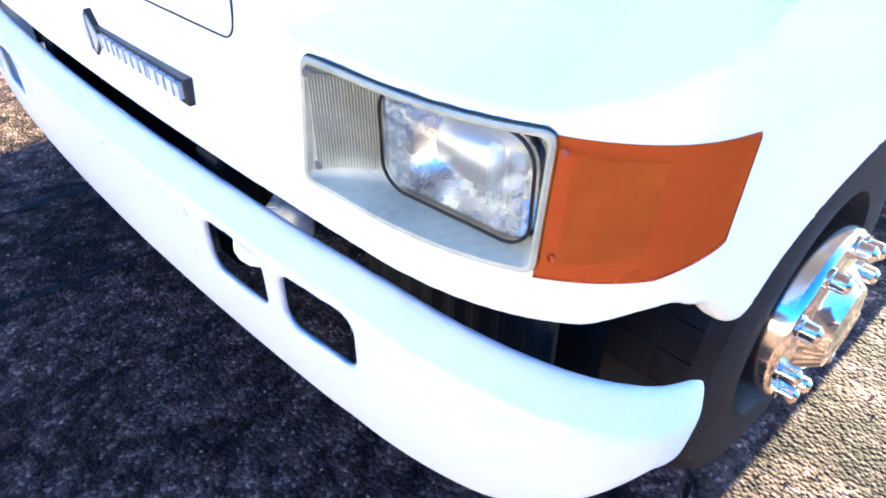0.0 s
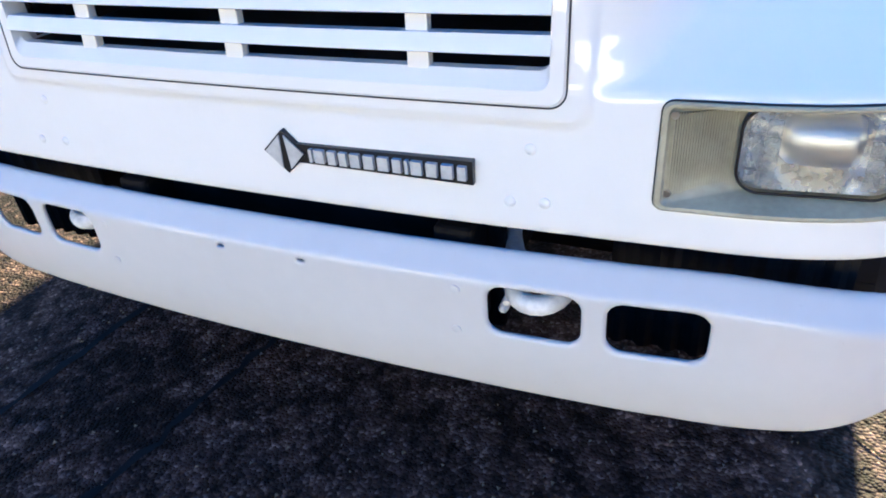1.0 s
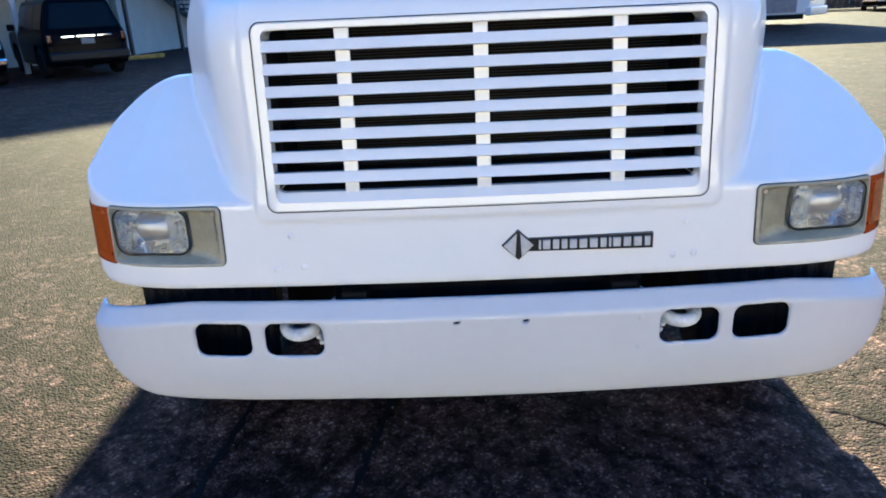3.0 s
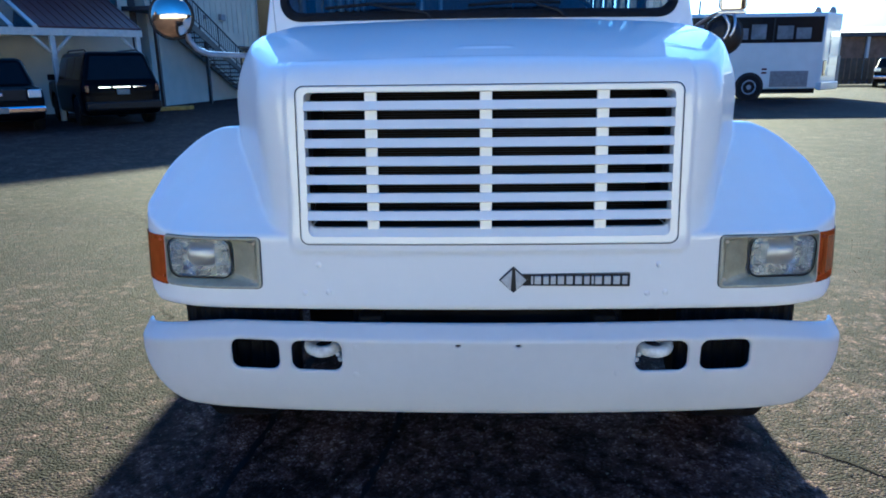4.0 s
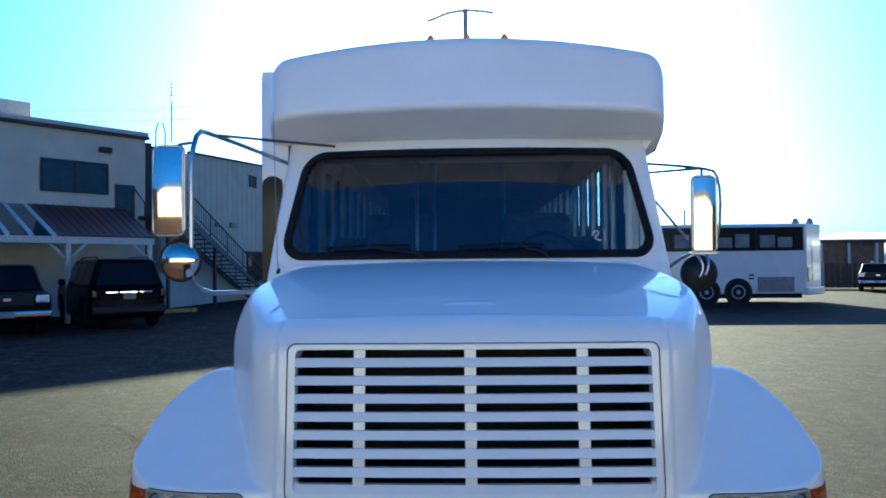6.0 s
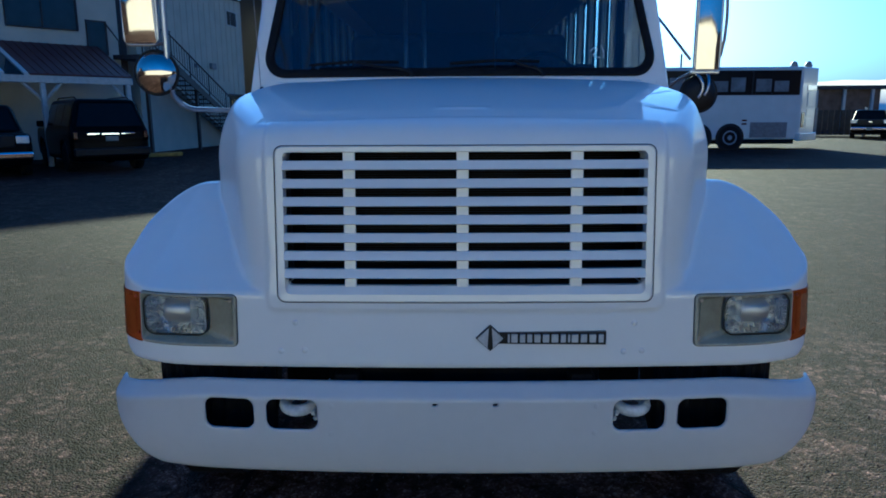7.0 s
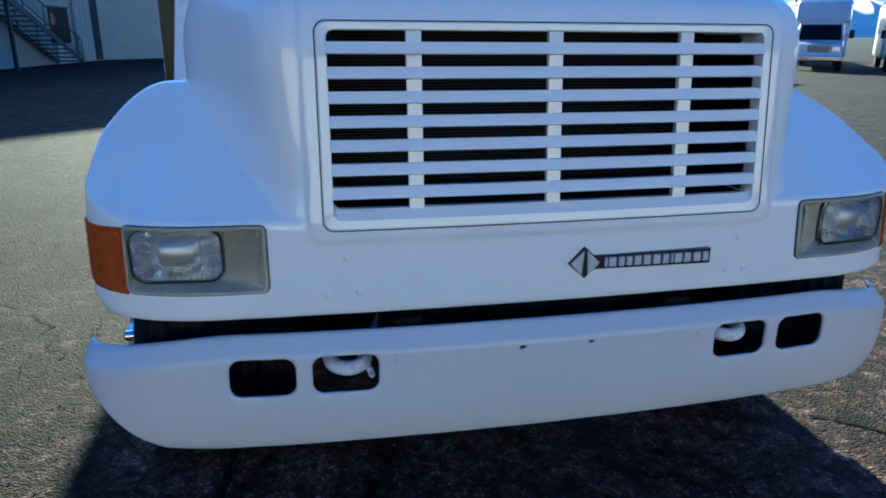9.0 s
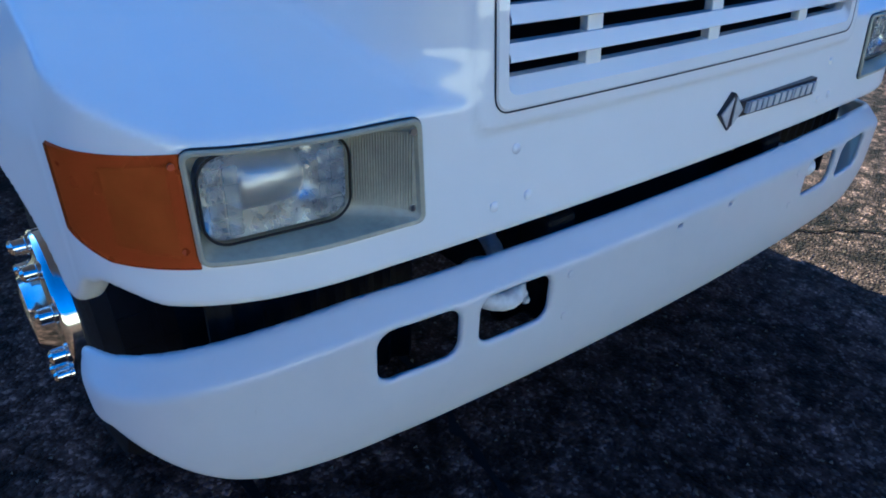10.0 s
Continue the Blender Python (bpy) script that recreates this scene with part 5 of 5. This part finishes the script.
facade_window(M1, 2.0, 4.25, 4.6, 5.68)
facade_window(M2, 4.65, 5.75, 6.05, 6.72, 1, TIMBER)
facade_window(M1, 7.4, 9.6, 4.6, 5.8)
part("wall_lamp", moved(box_bm((1.85, 0.0, 6.15), (2.3, 0.22, 6.36), 0.03), M1), IRON, office)
part("wall_vent", moved(box_bm((1.0, 0.0, 3.7), (1.25, 0.12, 3.88), 0.02), M2), GREY, office)
part("wall_vent", moved(box_bm((2.5, 0.0, 3.72), (2.95, 0.16, 4.0), 0.02), M2), GREY, office)
part("downpipe", moved(tube_bm([(7.0, 0.08, 0.1), (7.0, 0.08, 6.8)], 0.06), M2), TIMBER, office)
sign = part("notice_window", moved(box_bm((4.5, 0.003, 0.95), (6.5, 0.03, 2.5)), M2), DARK_GLASS, office, "dark ground-floor window with a small sign")
part("small_sign", moved(box_bm((4.65, 0.031, 1.75), (5.05, 0.04, 2.3)), M2), YELLOW, sign)
part("window_frame", moved(box_bm((4.4, 0.002, 2.5), (6.6, 0.06, 2.58)), M2), IRON, sign)
part("garage_door", moved(box_bm((9.2, 0.003, 0.05), (10.05, 0.04, 3.2)), M2), IRON, office)
landing_door = part("side_door", moved(box_bm((1.0, 0.003, 3.75), (1.62, 0.05, 4.92)), M1), PANE, office, "dark glazed door on the stair landing")
for a, b, c, d in ((0.94, 1.0, 3.75, 4.98), (1.62, 1.68, 3.75, 4.98), (1.0, 1.62, 4.92, 4.98)):
    part("door_frame", moved(box_bm((a, 0.002, c), (b, 0.07, d)), M1), IRON, landing_door)
part("door_rail", moved(tube_bm([(1.0, 0.1, 4.9), (0.55, 0.1, 4.3), (0.55, 0.1, 3.8)], 0.025, 6), M1), IRON, office)
part("lower_door", moved(box_bm((7.0, 0.003, 0.05), (8.0, 0.05, 2.15)), M1), IRON, office)
part("roof_mast", tube_bm([(-12.25, 26.2, 7.0), (-12.25, 26.2, 9.6)], 0.03), GREY, office)
for k in range(4):
    part("mast_rung", tube_bm([(-12.4, 26.2, 8.4 + 0.3 * k), (-12.1, 26.2, 8.4 + 0.3 * k)], 0.012), GREY, office)
part("vent_pipe", tube_bm([(-12.42, 25.1, 6.2), (-12.42, 25.1, 7.6), (-12.08, 25.2, 7.6), (-12.08, 25.2, 6.2)], 0.03, rounds=1), GREY, office)

# an unseen tall block farther on, added so that its shade falls over the yard
far_block = part("shade_block", prism_bm([(-12.1, 38.6), (1.4, 52.8), (-1.6, 56.0), (-12.2, 41.0)], 0, 13.2, "z"), WALL)
tagged(far_block, "unseen tall block added behind the bus to shade the yard", "building")


# an unseen low building added behind, to bounce sunlight and reflect in the bus
rear = empty("rear_bounce_building", (0, 0, 0), "unseen pale building added to bounce sunlight onto the bus front", "building")
for x0, x1, h in ((-40, -22, 5.1), (-22, -8, 5.3), (-8, 7, 5.1), (7, 22, 5.3), (22, 44, 5.1)):
    part("wall", box_bm((x0, -29, 0), (x1, -21, h)), REAR_WALL, rear)
    part("roof", box_bm((x0 - 0.3, -29.3, h), (x1 + 0.3, -20.6, h + 0.25), 0.03), ROOF_DARK, rear)


# unseen side buildings, added to close the yard in the reflections
for side, spans in ((-1, ((-19, -12, 5.2), (-11, -4, 7.4), (-3, 3, 4.2))), (1, ((-19, -13, 4.6), (-12, -5, 6.8), (-4, 4, 5.4)))):
    flank = empty("unseen_flank_building", (0, 0, 0), "unseen low building added beside the yard for reflections", "building")
    for y0, y1, h in spans:
        x0, x1 = sorted((side * 26, side * 34))
        part("wall", box_bm((x0, y0, 0), (x1, y1, h)), SHED_WALL, flank)
        part("roof", box_bm((x0 - 0.3, y0 - 0.3, h), (x1 + 0.3, y1 + 0.3, h + 0.25), 0.03), ROOF_DARK, flank)

# ---- stairs along the wing ----
def staircase():
    st = empty("staircase", (0, 0, 0), "dark iron outside stairs with barred railings", "stairs")
    x0, z0, x1, z1, n = -3.4, 3.75, 4.6, 0.0, 20
    for k in range(n):
        x = x0 + (x1 - x0) * (k + 0.5) / n
        z = z0 + (z1 - z0) * (k + 1) / n
        part("step", moved(box_bm((x - 0.21, 0.15, z - 0.05 + 0.18), (x + 0.21, 1.25, z + 0.18)), M2), IRON, st)
    for y in (0.13, 1.27):
        part("stringer", moved(prism_bm([(x0, z0 - 0.3), (x0, z0 + 0.05), (x1, z1 + 0.2), (x1, z1)], y - 0.025, y + 0.025), M2), IRON, st)
        part("handrail", moved(tube_bm([(x0, y, z0 + 1.0), (x1, y, z1 + 1.1)], 0.03), M2), IRON, st)
        part("mid_rail", moved(tube_bm([(x0, y, z0 + 0.25), (x1, y, z1 + 0.35)], 0.02), M2), IRON, st)
        for k in range(41):
            x = x0 + (x1 - x0) * k / 40
            z = z0 + (z1 - z0) * k / 40
            big = k % 8 == 0
            part("post" if big else "baluster", moved(tube_bm([(x, y, z + (0.0 if big else 0.25)), (x, y, z + 1.02)], 0.028 if big else 0.012, 6), M2), IRON, st)
    part("landing", moved(box_bm((-5.2, 0.0, 3.62), (-3.4, 1.4, 3.78)), M2), IRON, st)
    for k in range(9):
        part("baluster", moved(tube_bm([(-5.2 + 0.22 * k, 1.38, 3.78), (-5.2 + 0.22 * k, 1.38, 4.8)], 0.014, 6), M2), IRON, st)
    part("landing_rail", moved(tube_bm([(-5.2, 1.38, 4.8), (-3.4, 1.38, 4.78)], 0.03), M2), IRON, st)
    for x in (-5.0, -1.2):
        part("stair_post", moved(box_bm((x - 0.06, 1.1, 0), (x + 0.06, 1.22, 3.62 if x < -3 else 2.6)), M2), IRON, st)


staircase()


# ---- lean-to carport ----
def carport():
    cp = empty("carport", (0, 0, 0), "white timber carport with maroon metal roof and skylights", "carport")

    def plane(x0, x1, x2, x3, lift=0.0, t=0.05):
        bm = bmesh.new()
        pts = [(x0, 0.02, 4.0 + lift), (x1, 0.02, 4.0 + lift), (x3, 4.0, 2.74 + lift), (x2, 4.0, 2.74 + lift)]
        lo = [bm.verts.new(p) for p in pts]
        hi = [bm.verts.new((p[0], p[1], p[2] + t)) for p in pts]
        bm.faces.new(lo)
        bm.faces.new(hi)
        for k in range(4):
            bm.faces.new((lo[k - 1], lo[k], hi[k], hi[k - 1]))
        return moved(bm, M1)

    part("maroon_roof", plane(1.3, 4.7, 2.0, 5.05), MAROON, cp)
    for k in range(12):
        x = 1.35 + 0.28 * k
        part("roof_seam", plane(x, x + 0.03, x + 0.7 - 0.03 * k, x + 0.73 - 0.03 * k, 0.051, 0.025), MAROON, cp)
    for k in range(8):
        x = 4.75 + 0.64 * k
        part("skylight", plane(x + 0.13, x + 0.62, x + 0.48, x + 0.97, 0.0, 0.03), PANE, cp)
        part("rafter", plane(x, x + 0.13, x + 0.35, x + 0.48, -0.05, 0.12), TIMBER, cp)
    part("front_beam", moved(box_bm((2.0, 3.9, 2.52), (9.9, 4.05, 2.73), 0.01), M1), TIMBER, cp)
    for x in (2.15, 4.75, 7.4, 9.7):
        part("carport_post", moved(box_bm((x - 0.07, 3.91, 0), (x + 0.07, 4.04, 2.52), 0.01), M1), TIMBER, cp)
        for s in (-1, 1):
            if 2.0 < x + s * 0.5 < 9.9:
                part("brace", moved(tube_bm([(x, 3.975, 1.95), (x + s * 0.55, 3.975, 2.55)], 0.05, 4), M1), TIMBER, cp)


carport()
kerb = part("kerb", moved(box_bm((-0.6, 1.9, 0), (1.6, 2.1, 0.14), 0.02), M1), YELLOW)
tagged(kerb, "yellow painted concrete parking kerb on the asphalt", "kerb")


# ---- coach ----
def coach():
    c = empty("coach", (0, 0, 0), "white touring coach with a dark window band", "coach")
    y0, y1, x0, x1 = 29.5, 32.05, 4.5, 16.55
    foot = [(x0, y0), (15.35, y0), (16.45, y0 + 1.0), (x1, y0 + 1.3), (x1, y1), (x0, y1)]
    part("body", prism_bm(foot, 0.42, 3.32, "z", 0.06), COACH_PAINT, c)
    part("skirt", box_bm((x0 + 0.3, y0 + 0.08, 0.24), (15.2, y1, 0.43)), DARK_METAL, c)
    band = part("window_band", box_bm((x0 + 0.2, y0 - 0.012, 2.2), (15.25, y0 + 0.01, 3.18), 0.01), DARK_GLASS, c)
    for k in range(6):
        xa = 15.05 - 1.75 * (k + 1)
        part("pane", box_bm((xa + 0.08, y0 - 0.02, 2.3), (xa + 1.6, y0 - 0.013, 3.05), 0.003), DARK_GLASS, band)
        part("mullion", box_bm((xa, y0 - 0.024, 2.22), (xa + 0.06, y0 - 0.012, 3.16)), BLACK, band)
        for j in range(2):
            part("pale_curtain", box_bm((xa + 0.16 + 0.74 * j, y0 - 0.026, 2.34), (xa + 0.78 + 0.7 * j, y0 - 0.021, 2.34 + (0.5, 0.42, 0.56)[(k + j) % 3]), 0.002), CURTAIN, band)
    part("engine_grille", box_bm((13.35, y0 - 0.02, 0.5), (14.85, y0 + 0.01, 1.12), 0.01), GREY, c)
    for k in range(8):
        part("grille_slat", box_bm((13.4, y0 - 0.035, 0.54 + 0.07 * k), (14.8, y0 - 0.015, 0.575 + 0.07 * k)), GREY, c)
    for z in (1.02, 1.16):
        part("side_marker", box_bm((13.0, y0 - 0.015, z), (13.2, y0 + 0.01, z + 0.07)), RED_LENS, c)
    for x in (12.55, 11.25, 5.9):
        part("wheel_arch", lathe_bm([(0.58, 0), (0.58, -0.02), (0.5, -0.03), (0.2, -0.03)], 28, "y", at=(x, y0 + 0.012, 0.5)), BLACK, c)
        w = part("wheel", lathe_bm([(0.3, 0.24), (0.46, 0.24), (0.5, 0.2), (0.5, 0.0), (0.46, -0.045), (0.3, -0.05)], 28, "y", at=(x, y0 + 0.02, 0.5)), RUBBER, c)
        part("rim", lathe_bm([(0.3, -0.045), (0.27, -0.06), (0.2, -0.04), (0.1, -0.045), (0.08, -0.07)], 24, "y", at=(x, y0 + 0.02, 0.5)), RIM_GREY, w)
    # tail: lamps on the slanted corner
    d, n = Vector((1.1, 1.0, 0)).normalized(), Vector((1.0, -1.1, 0)).normalized()
    m = along(Vector((15.35, y0, 0)), d, n)
    part("tail_lamp", moved(box_bm((0.1, 0.0, 0.9), (0.36, 0.03, 1.5), 0.01), m), RED_LENS, c)
    for z0, z1 in ((1.75, 2.3), (1.35, 1.65), (0.9, 1.25)):
        part("tail_hatch", moved(box_bm((0.55, 0.0, z0), (1.35, 0.025, z1), 0.01), m), COACH_PAINT, c)
    part("rear_glass", moved(box_bm((0.5, 0.0, 2.4), (1.4, 0.02, 2.6), 0.01), m), LAMP_GLASS, c)
    part("rear_bumper", moved(box_bm((-0.15, -0.1, 0.36), (1.55, 0.12, 0.68), 0.05, 3), m), COACH_PAINT, c)
    for x in (15.6, 16.2):
        part("roof_beacon", lathe_bm([(0.12, 0), (0.16, 0.12), (0.1, 0.28), (0.03, 0.32)], 14, "z", at=(x, y0 + 1.4, 3.3)), GREY, c)
    return place(c, -1.2, -3.0, 0)


coach()


# ---- small shuttle buses facing the yard ----
def shuttle(label, at, degrees, grille_mat, H=2.95):
    b = empty("shuttle_bus", (0, 0, 0), label, "bus", "parked shuttle buses")
    W = 2.3

    def field(x, y, z):
        a = np.abs(x)
        box = smax(smax(a - W / 2, np.abs(y + 3.6) - 3.2, 0.2), np.maximum(z - H, 0.5 - z), 0.2)
        cap = smax(smax(a - W / 2 + 0.05, np.abs(y + 0.6) - 0.9 + 0.25 * (z - 2.0), 0.2), np.maximum(z - H + 0.1, 2.1 - z), 0.15)
        cab = smax(smax(a - 1.0 + 0.12 * np.clip(z - 1.2, 0, 2), y - 0.75 + 0.62 * np.clip(z - 1.15, 0, 2), 0.1), np.maximum(np.maximum(z - 2.2, 0.5 - z), -2 - y), 0.1)
        nose = smax(smax(a - 0.98, y - 1.55 + 0.1 * (z - 0.6), 0.15), np.maximum(np.maximum(z - 1.25 + 0.15 * (y - 0.7), 0.45 - z), -1 - y), 0.1)
        return smin(smin(box, cap, 0.05), smin(cab, nose, 0.06), 0.05)

    part("body", solid("shuttle_body", field, (-1.3, -7.0, 0.4), (1.3, 1.7, H + 0.1), 0.07), COACH_PAINT, b)
    fr = lambda z: 0.75 - 0.62 * (z - 1.15) + 0.03
    part("windshield", mesh_of("windshield", [(sx * w, fr(z), z) for sx, w, z in ((-1, 0.86, 1.32), (1, 0.86, 1.32), (1, 0.78, 1.98), (-1, 0.78, 1.98))], [(0, 1, 2, 3)]), DARK_GLASS, b)
    part("grille", box_bm((-0.42, 1.47, 0.8), (0.42, 1.56, 1.1), 0.02), grille_mat, b)
    for k in range(4):
        part("grille_bar", box_bm((-0.4, 1.555, 0.83 + 0.07 * k), (0.4, 1.57, 0.85 + 0.07 * k)), STEEL, b)
    part("bumper", box_bm((-0.98, 1.42, 0.42), (0.98, 1.68, 0.66), 0.05, 3), CHROME, b)
    for s in (-1, 1):
        part("headlamp", box_bm((s * 0.7 - 0.18, 1.42, 0.82), (s * 0.7 + 0.18, 1.55, 1.06), 0.03), LAMP_GLASS, b)
        part("mirror", box_bm((s * 1.22 - 0.1, 0.75, 1.4), (s * 1.22 + 0.1, 0.85, 1.75), 0.02), BLACK, b)
        part("mirror_arm", tube_bm([(s * 0.95, 0.6, 1.5), (s * 1.15, 0.8, 1.55)], 0.02), BLACK, b)
        road_wheel(b, s * 0.88, 0.85, 0.4)
        road_wheel(b, s * 0.95, -4.6, 0.4)
        for k in range(4):
            part("side_window", box_bm((s * (W / 2) - 0.012, -1.9 - 1.1 * k, 1.6), (s * (W / 2) + 0.012, -1.0 - 1.1 * k, 2.35), 0.01), DARK_GLASS, b)
    return place(b, *at, degrees)


shuttle("white cutaway shuttle bus with a chrome nose", (26.5, 37.0), 180 - 34, CHROME)
shuttle("white shuttle bus with a dark grille", (22.9, 27.0), 180 - 39, BLACK, 3.1)
shuttle("white shuttle bus parked beside the others", (26.2, 25.2), 180 - 40, BLACK, 3.05)


# ---- fence, shed, parked dark car, bush, hills ----
def fence():
    f = empty("fence", (0, 0, 0), "dark slatted yard fence with pale posts", "fence")
    x = 13.0
    while x < 33:
        y = 46.5 - 0.42 * (x - 13)
        part("fence_post", box_bm((x - 0.07, y - 0.07, 0), (x + 0.07, y + 0.07, 1.75), 0.01), CONCRETE, f)
        for k in range(8):
            xa = x + 0.1 + k * 0.29
            ya = 46.5 - 0.42 * (xa - 13)
            part("slat", box_bm((xa, ya - 0.02, 0.08), (xa + 0.26, ya + 0.02, 1.6)), FENCE_WOOD, f)
        x += 2.5


fence()
shed = empty("low_shed", (0, 0, 0), "low brown shed with a flat dark roof", "building")
part("wall", box_bm((15, 54, 0), (34, 60, 3.2)), SHED_WALL, shed)
part("roof", box_bm((14.6, 53.4, 3.2), (34.4, 60.4, 3.5), 0.03), ROOF_DARK, shed)
for k in range(9):
    part("shed_post", box_bm((15.5 + 2.2 * k, 53.6, 0), (15.7 + 2.2 * k, 53.8, 3.2)), TIMBER, shed)
car("dark_car", "dark car parked by the fence, glinting in the sun", 4.6, 1.85, 1.6, (0.08, 0.72), 0.98, (24.2, 38.6), 150, "nose")


def bush(x, y, h, seed):
    b = empty("bush", (0, 0, 0), "thin yellow-green roadside shrub", "shrub")
    rng = random.Random(seed)
    wood, leaf = bmesh.new(), bmesh.new()
    tube_bm([(x, y, 0), (x + 0.1, y, h * 0.3)], 0.09, 6, bm=wood)
    for k in range(26):
        a, r = rng.uniform(0, 6.28), rng.uniform(0.2, 1.1)
        tip = Vector((x + r * math.cos(a), y + r * math.sin(a), h * rng.uniform(0.5, 1.0)))
        root = Vector((x + 0.1, y, h * rng.uniform(0.12, 0.3)))
        tube_bm([root, root.lerp(tip, 0.5) + Vector((0, 0, 0.15)), tip], 0.025, 5, bm=wood)
        for j in range(34):
            p = root.lerp(tip, rng.uniform(0.35, 1.05)) + Vector((rng.gauss(0, 0.16), rng.gauss(0, 0.16), rng.gauss(0, 0.16)))
            d1, d2 = Vector((rng.gauss(0, 1), rng.gauss(0, 1), rng.gauss(0, 1))).normalized() * 0.14, Vector((rng.gauss(0, 1), rng.gauss(0, 1), rng.gauss(0, 1))).normalized() * 0.05
            q = [leaf.verts.new(p + v) for v in (-d1, d2, d1, -d2)]
            leaf.faces.new(q)
    part("trunk", wood, BARK, b)
    tagged(part("crown", leaf, BUSH, b), kind="stuff")


bush(27.7, 34.0, 4.0, 3)
bush(25.6, 31.4, 1.7, 5)
bush(28.5, 27.5, 2.6, 8)
pole = part("utility_pole", tube_bm([(20.5, 61.5, 0), (20.5, 61.5, 6.6)], 0.09), BARK)
tagged(pole, "slim wooden utility pole beyond the yard", "pole")
for k, dz in enumerate((0.0, 0.9)):
    cable = part("power_cable", tube_bm([(-45, 38 + k, 10.6 + dz), (-28, 36 + k, 10.0 + dz), (-12.7, 34 + k, 9.7 + dz), (0, 33 + k, 9.8 + dz)], 0.009, 5, rounds=2), IRON)
    tagged(cable, "thin overhead power cable above the roofs", "cable")
for x, y in ((-45, 38.5), (0, 33.5)):
    p = part("cable_pole", tube_bm([(x, y, 0), (x, y, 12.2)], 0.12), BARK)
    tagged(p, "tall wooden pole carrying power cables", "pole")


def hills():
    n = 90
    verts, faces = [], []
    for k in range(n + 1):
        a = radians(8 + 90 * k / n)
        r = 2600
        h = 60 + 95 * (0.5 + 0.5 * noise.noise(Vector((k * 0.11, 0, 0)))) * min(1, k / 25) + 26 * noise.noise(Vector((k * 0.4, 3, 0)))
        verts += [(r * math.sin(a), r * math.cos(a), -5), ((r + 250) * math.sin(a), (r + 250) * math.cos(a), max(h, 15)), ((r + 700) * math.sin(a), (r + 700) * math.cos(a), -5)]
    for k in range(n):
        faces += [(3 * k, 3 * k + 3, 3 * k + 4, 3 * k + 1), (3 * k + 1, 3 * k + 4, 3 * k + 5, 3 * k + 2)]
    tagged(part("backdrop", mesh_of("backdrop", verts, faces, True), HILL), "hills on the horizon with haze painted into their pale colour", "hills", kind="structure")


hills()


# ---- marks on the ground ----
def strip(name, pts, width, mat, label, seed, z=0.004, wander=0.008):
    rng = random.Random(seed)
    line = [Vector((*p, z)) for p in pts]
    dense = []
    for a, b in zip(line, line[1:]):
        m = max(2, int((b - a).length / 0.05))
        side = (b - a).cross(Vector((0, 0, 1))).normalized()
        for k in range(m):
            dense.append(a.lerp(b, k / m) + side * rng.gauss(0, wander))
    dense.append(line[-1])
    verts, faces = [], []
    for k, p in enumerate(dense):
        d = (dense[min(k + 1, len(dense) - 1)] - dense[max(k - 1, 0)]).normalized()
        side = d.cross(Vector((0, 0, 1)))
        w = width * rng.uniform(0.45, 1.2) / 2
        verts += [p + side * w, p - side * w]
    faces = [(2 * k, 2 * k + 1, 2 * k + 3, 2 * k + 2) for k in range(len(dense) - 1)]
    ob = part(name, mesh_of(name, verts, faces), mat)
    return tagged(ob, label, "crack", kind="structure")


strip("tar_seam", [(-0.90, 1.6), (-0.944, 0.588), (-0.996, 0.095), (-1.02, -0.6), (-1.0, -2.5)], 0.035, TAR, "dark tar-sealed seam in the asphalt", 1, wander=0.006)
strip("tar_seam", [(-0.33, 1.6), (-0.382, 0.594), (-0.45, 0.2), (-0.51, -0.26), (-0.56, -2.5)], 0.03, TAR, "dark tar-sealed seam in the asphalt", 2, wander=0.006)
strip("crack", [(1.16, 0.66), (1.22, 0.54), (1.33, 0.48), (1.40, 0.45), (1.51, 0.33), (1.62, 0.28), (1.8, 0.1), (2.1, -0.05)], 0.014, CRACK, "thin crack in the worn asphalt", 3)
strip("crack", [(-3.6, 3.9), (-2.9, 3.7), (-2.57, 3.64), (-2.25, 3.45), (-1.9, 3.5)], 0.009, CRACK, "thin crack in the worn asphalt", 4, wander=0.018)
strip("crack", [(-3.4, 2.0), (-2.8, 2.35), (-2.33, 2.4), (-2.0, 2.1), (-1.8, 1.6)], 0.008, CRACK, "thin crack in the worn asphalt", 5, wander=0.018)
strip("crack", [(-6.2, 5.4), (-5.2, 5.2), (-4.5, 5.6), (-3.8, 5.3), (-3.2, 4.6), (-2.9, 3.7)], 0.016, CRACK, "wide crack in the worn asphalt", 6, wander=0.025)


def grit():
    rng = random.Random(4)
    bm = bmesh.new()
    for _ in range(3200):
        side = rng.random() < 0.5
        x, y = (rng.uniform(-5, -1.0), rng.uniform(-0.5, 5)) if side else (rng.uniform(0.9, 4.5), rng.uniform(-0.5, 4))
        if rng.random() < 0.2:
            x, y = rng.uniform(-1.4, 1.4), rng.uniform(-1.2, 0.9)
        r = rng.uniform(0.003, 0.008)
        base = [Vector((r * math.cos(a), r * math.sin(a), 0)) for a in (0.2 + rng.random(), 1.9 + rng.random(), 4.2 + rng.random())]
        v = [bm.verts.new((x + p.x, y + p.y, 0.0)) for p in base] + [bm.verts.new((x + rng.uniform(-r, r) * 0.4, y + rng.uniform(-r, r) * 0.4, r))]
        for f in ((0, 1, 3), (1, 2, 3), (2, 0, 3)):
            bm.faces.new([v[i] for i in f])
    bmesh.ops.recalc_face_normals(bm, faces=bm.faces)
    tagged(part("loose_grit", bm, GRIT), "small loose stones scattered on the asphalt", "gravel", kind="stuff")


GRIT = material("grit", (0.15, 0.115, 0.075), 0.9, vary=0.35, scale=30)
grit()
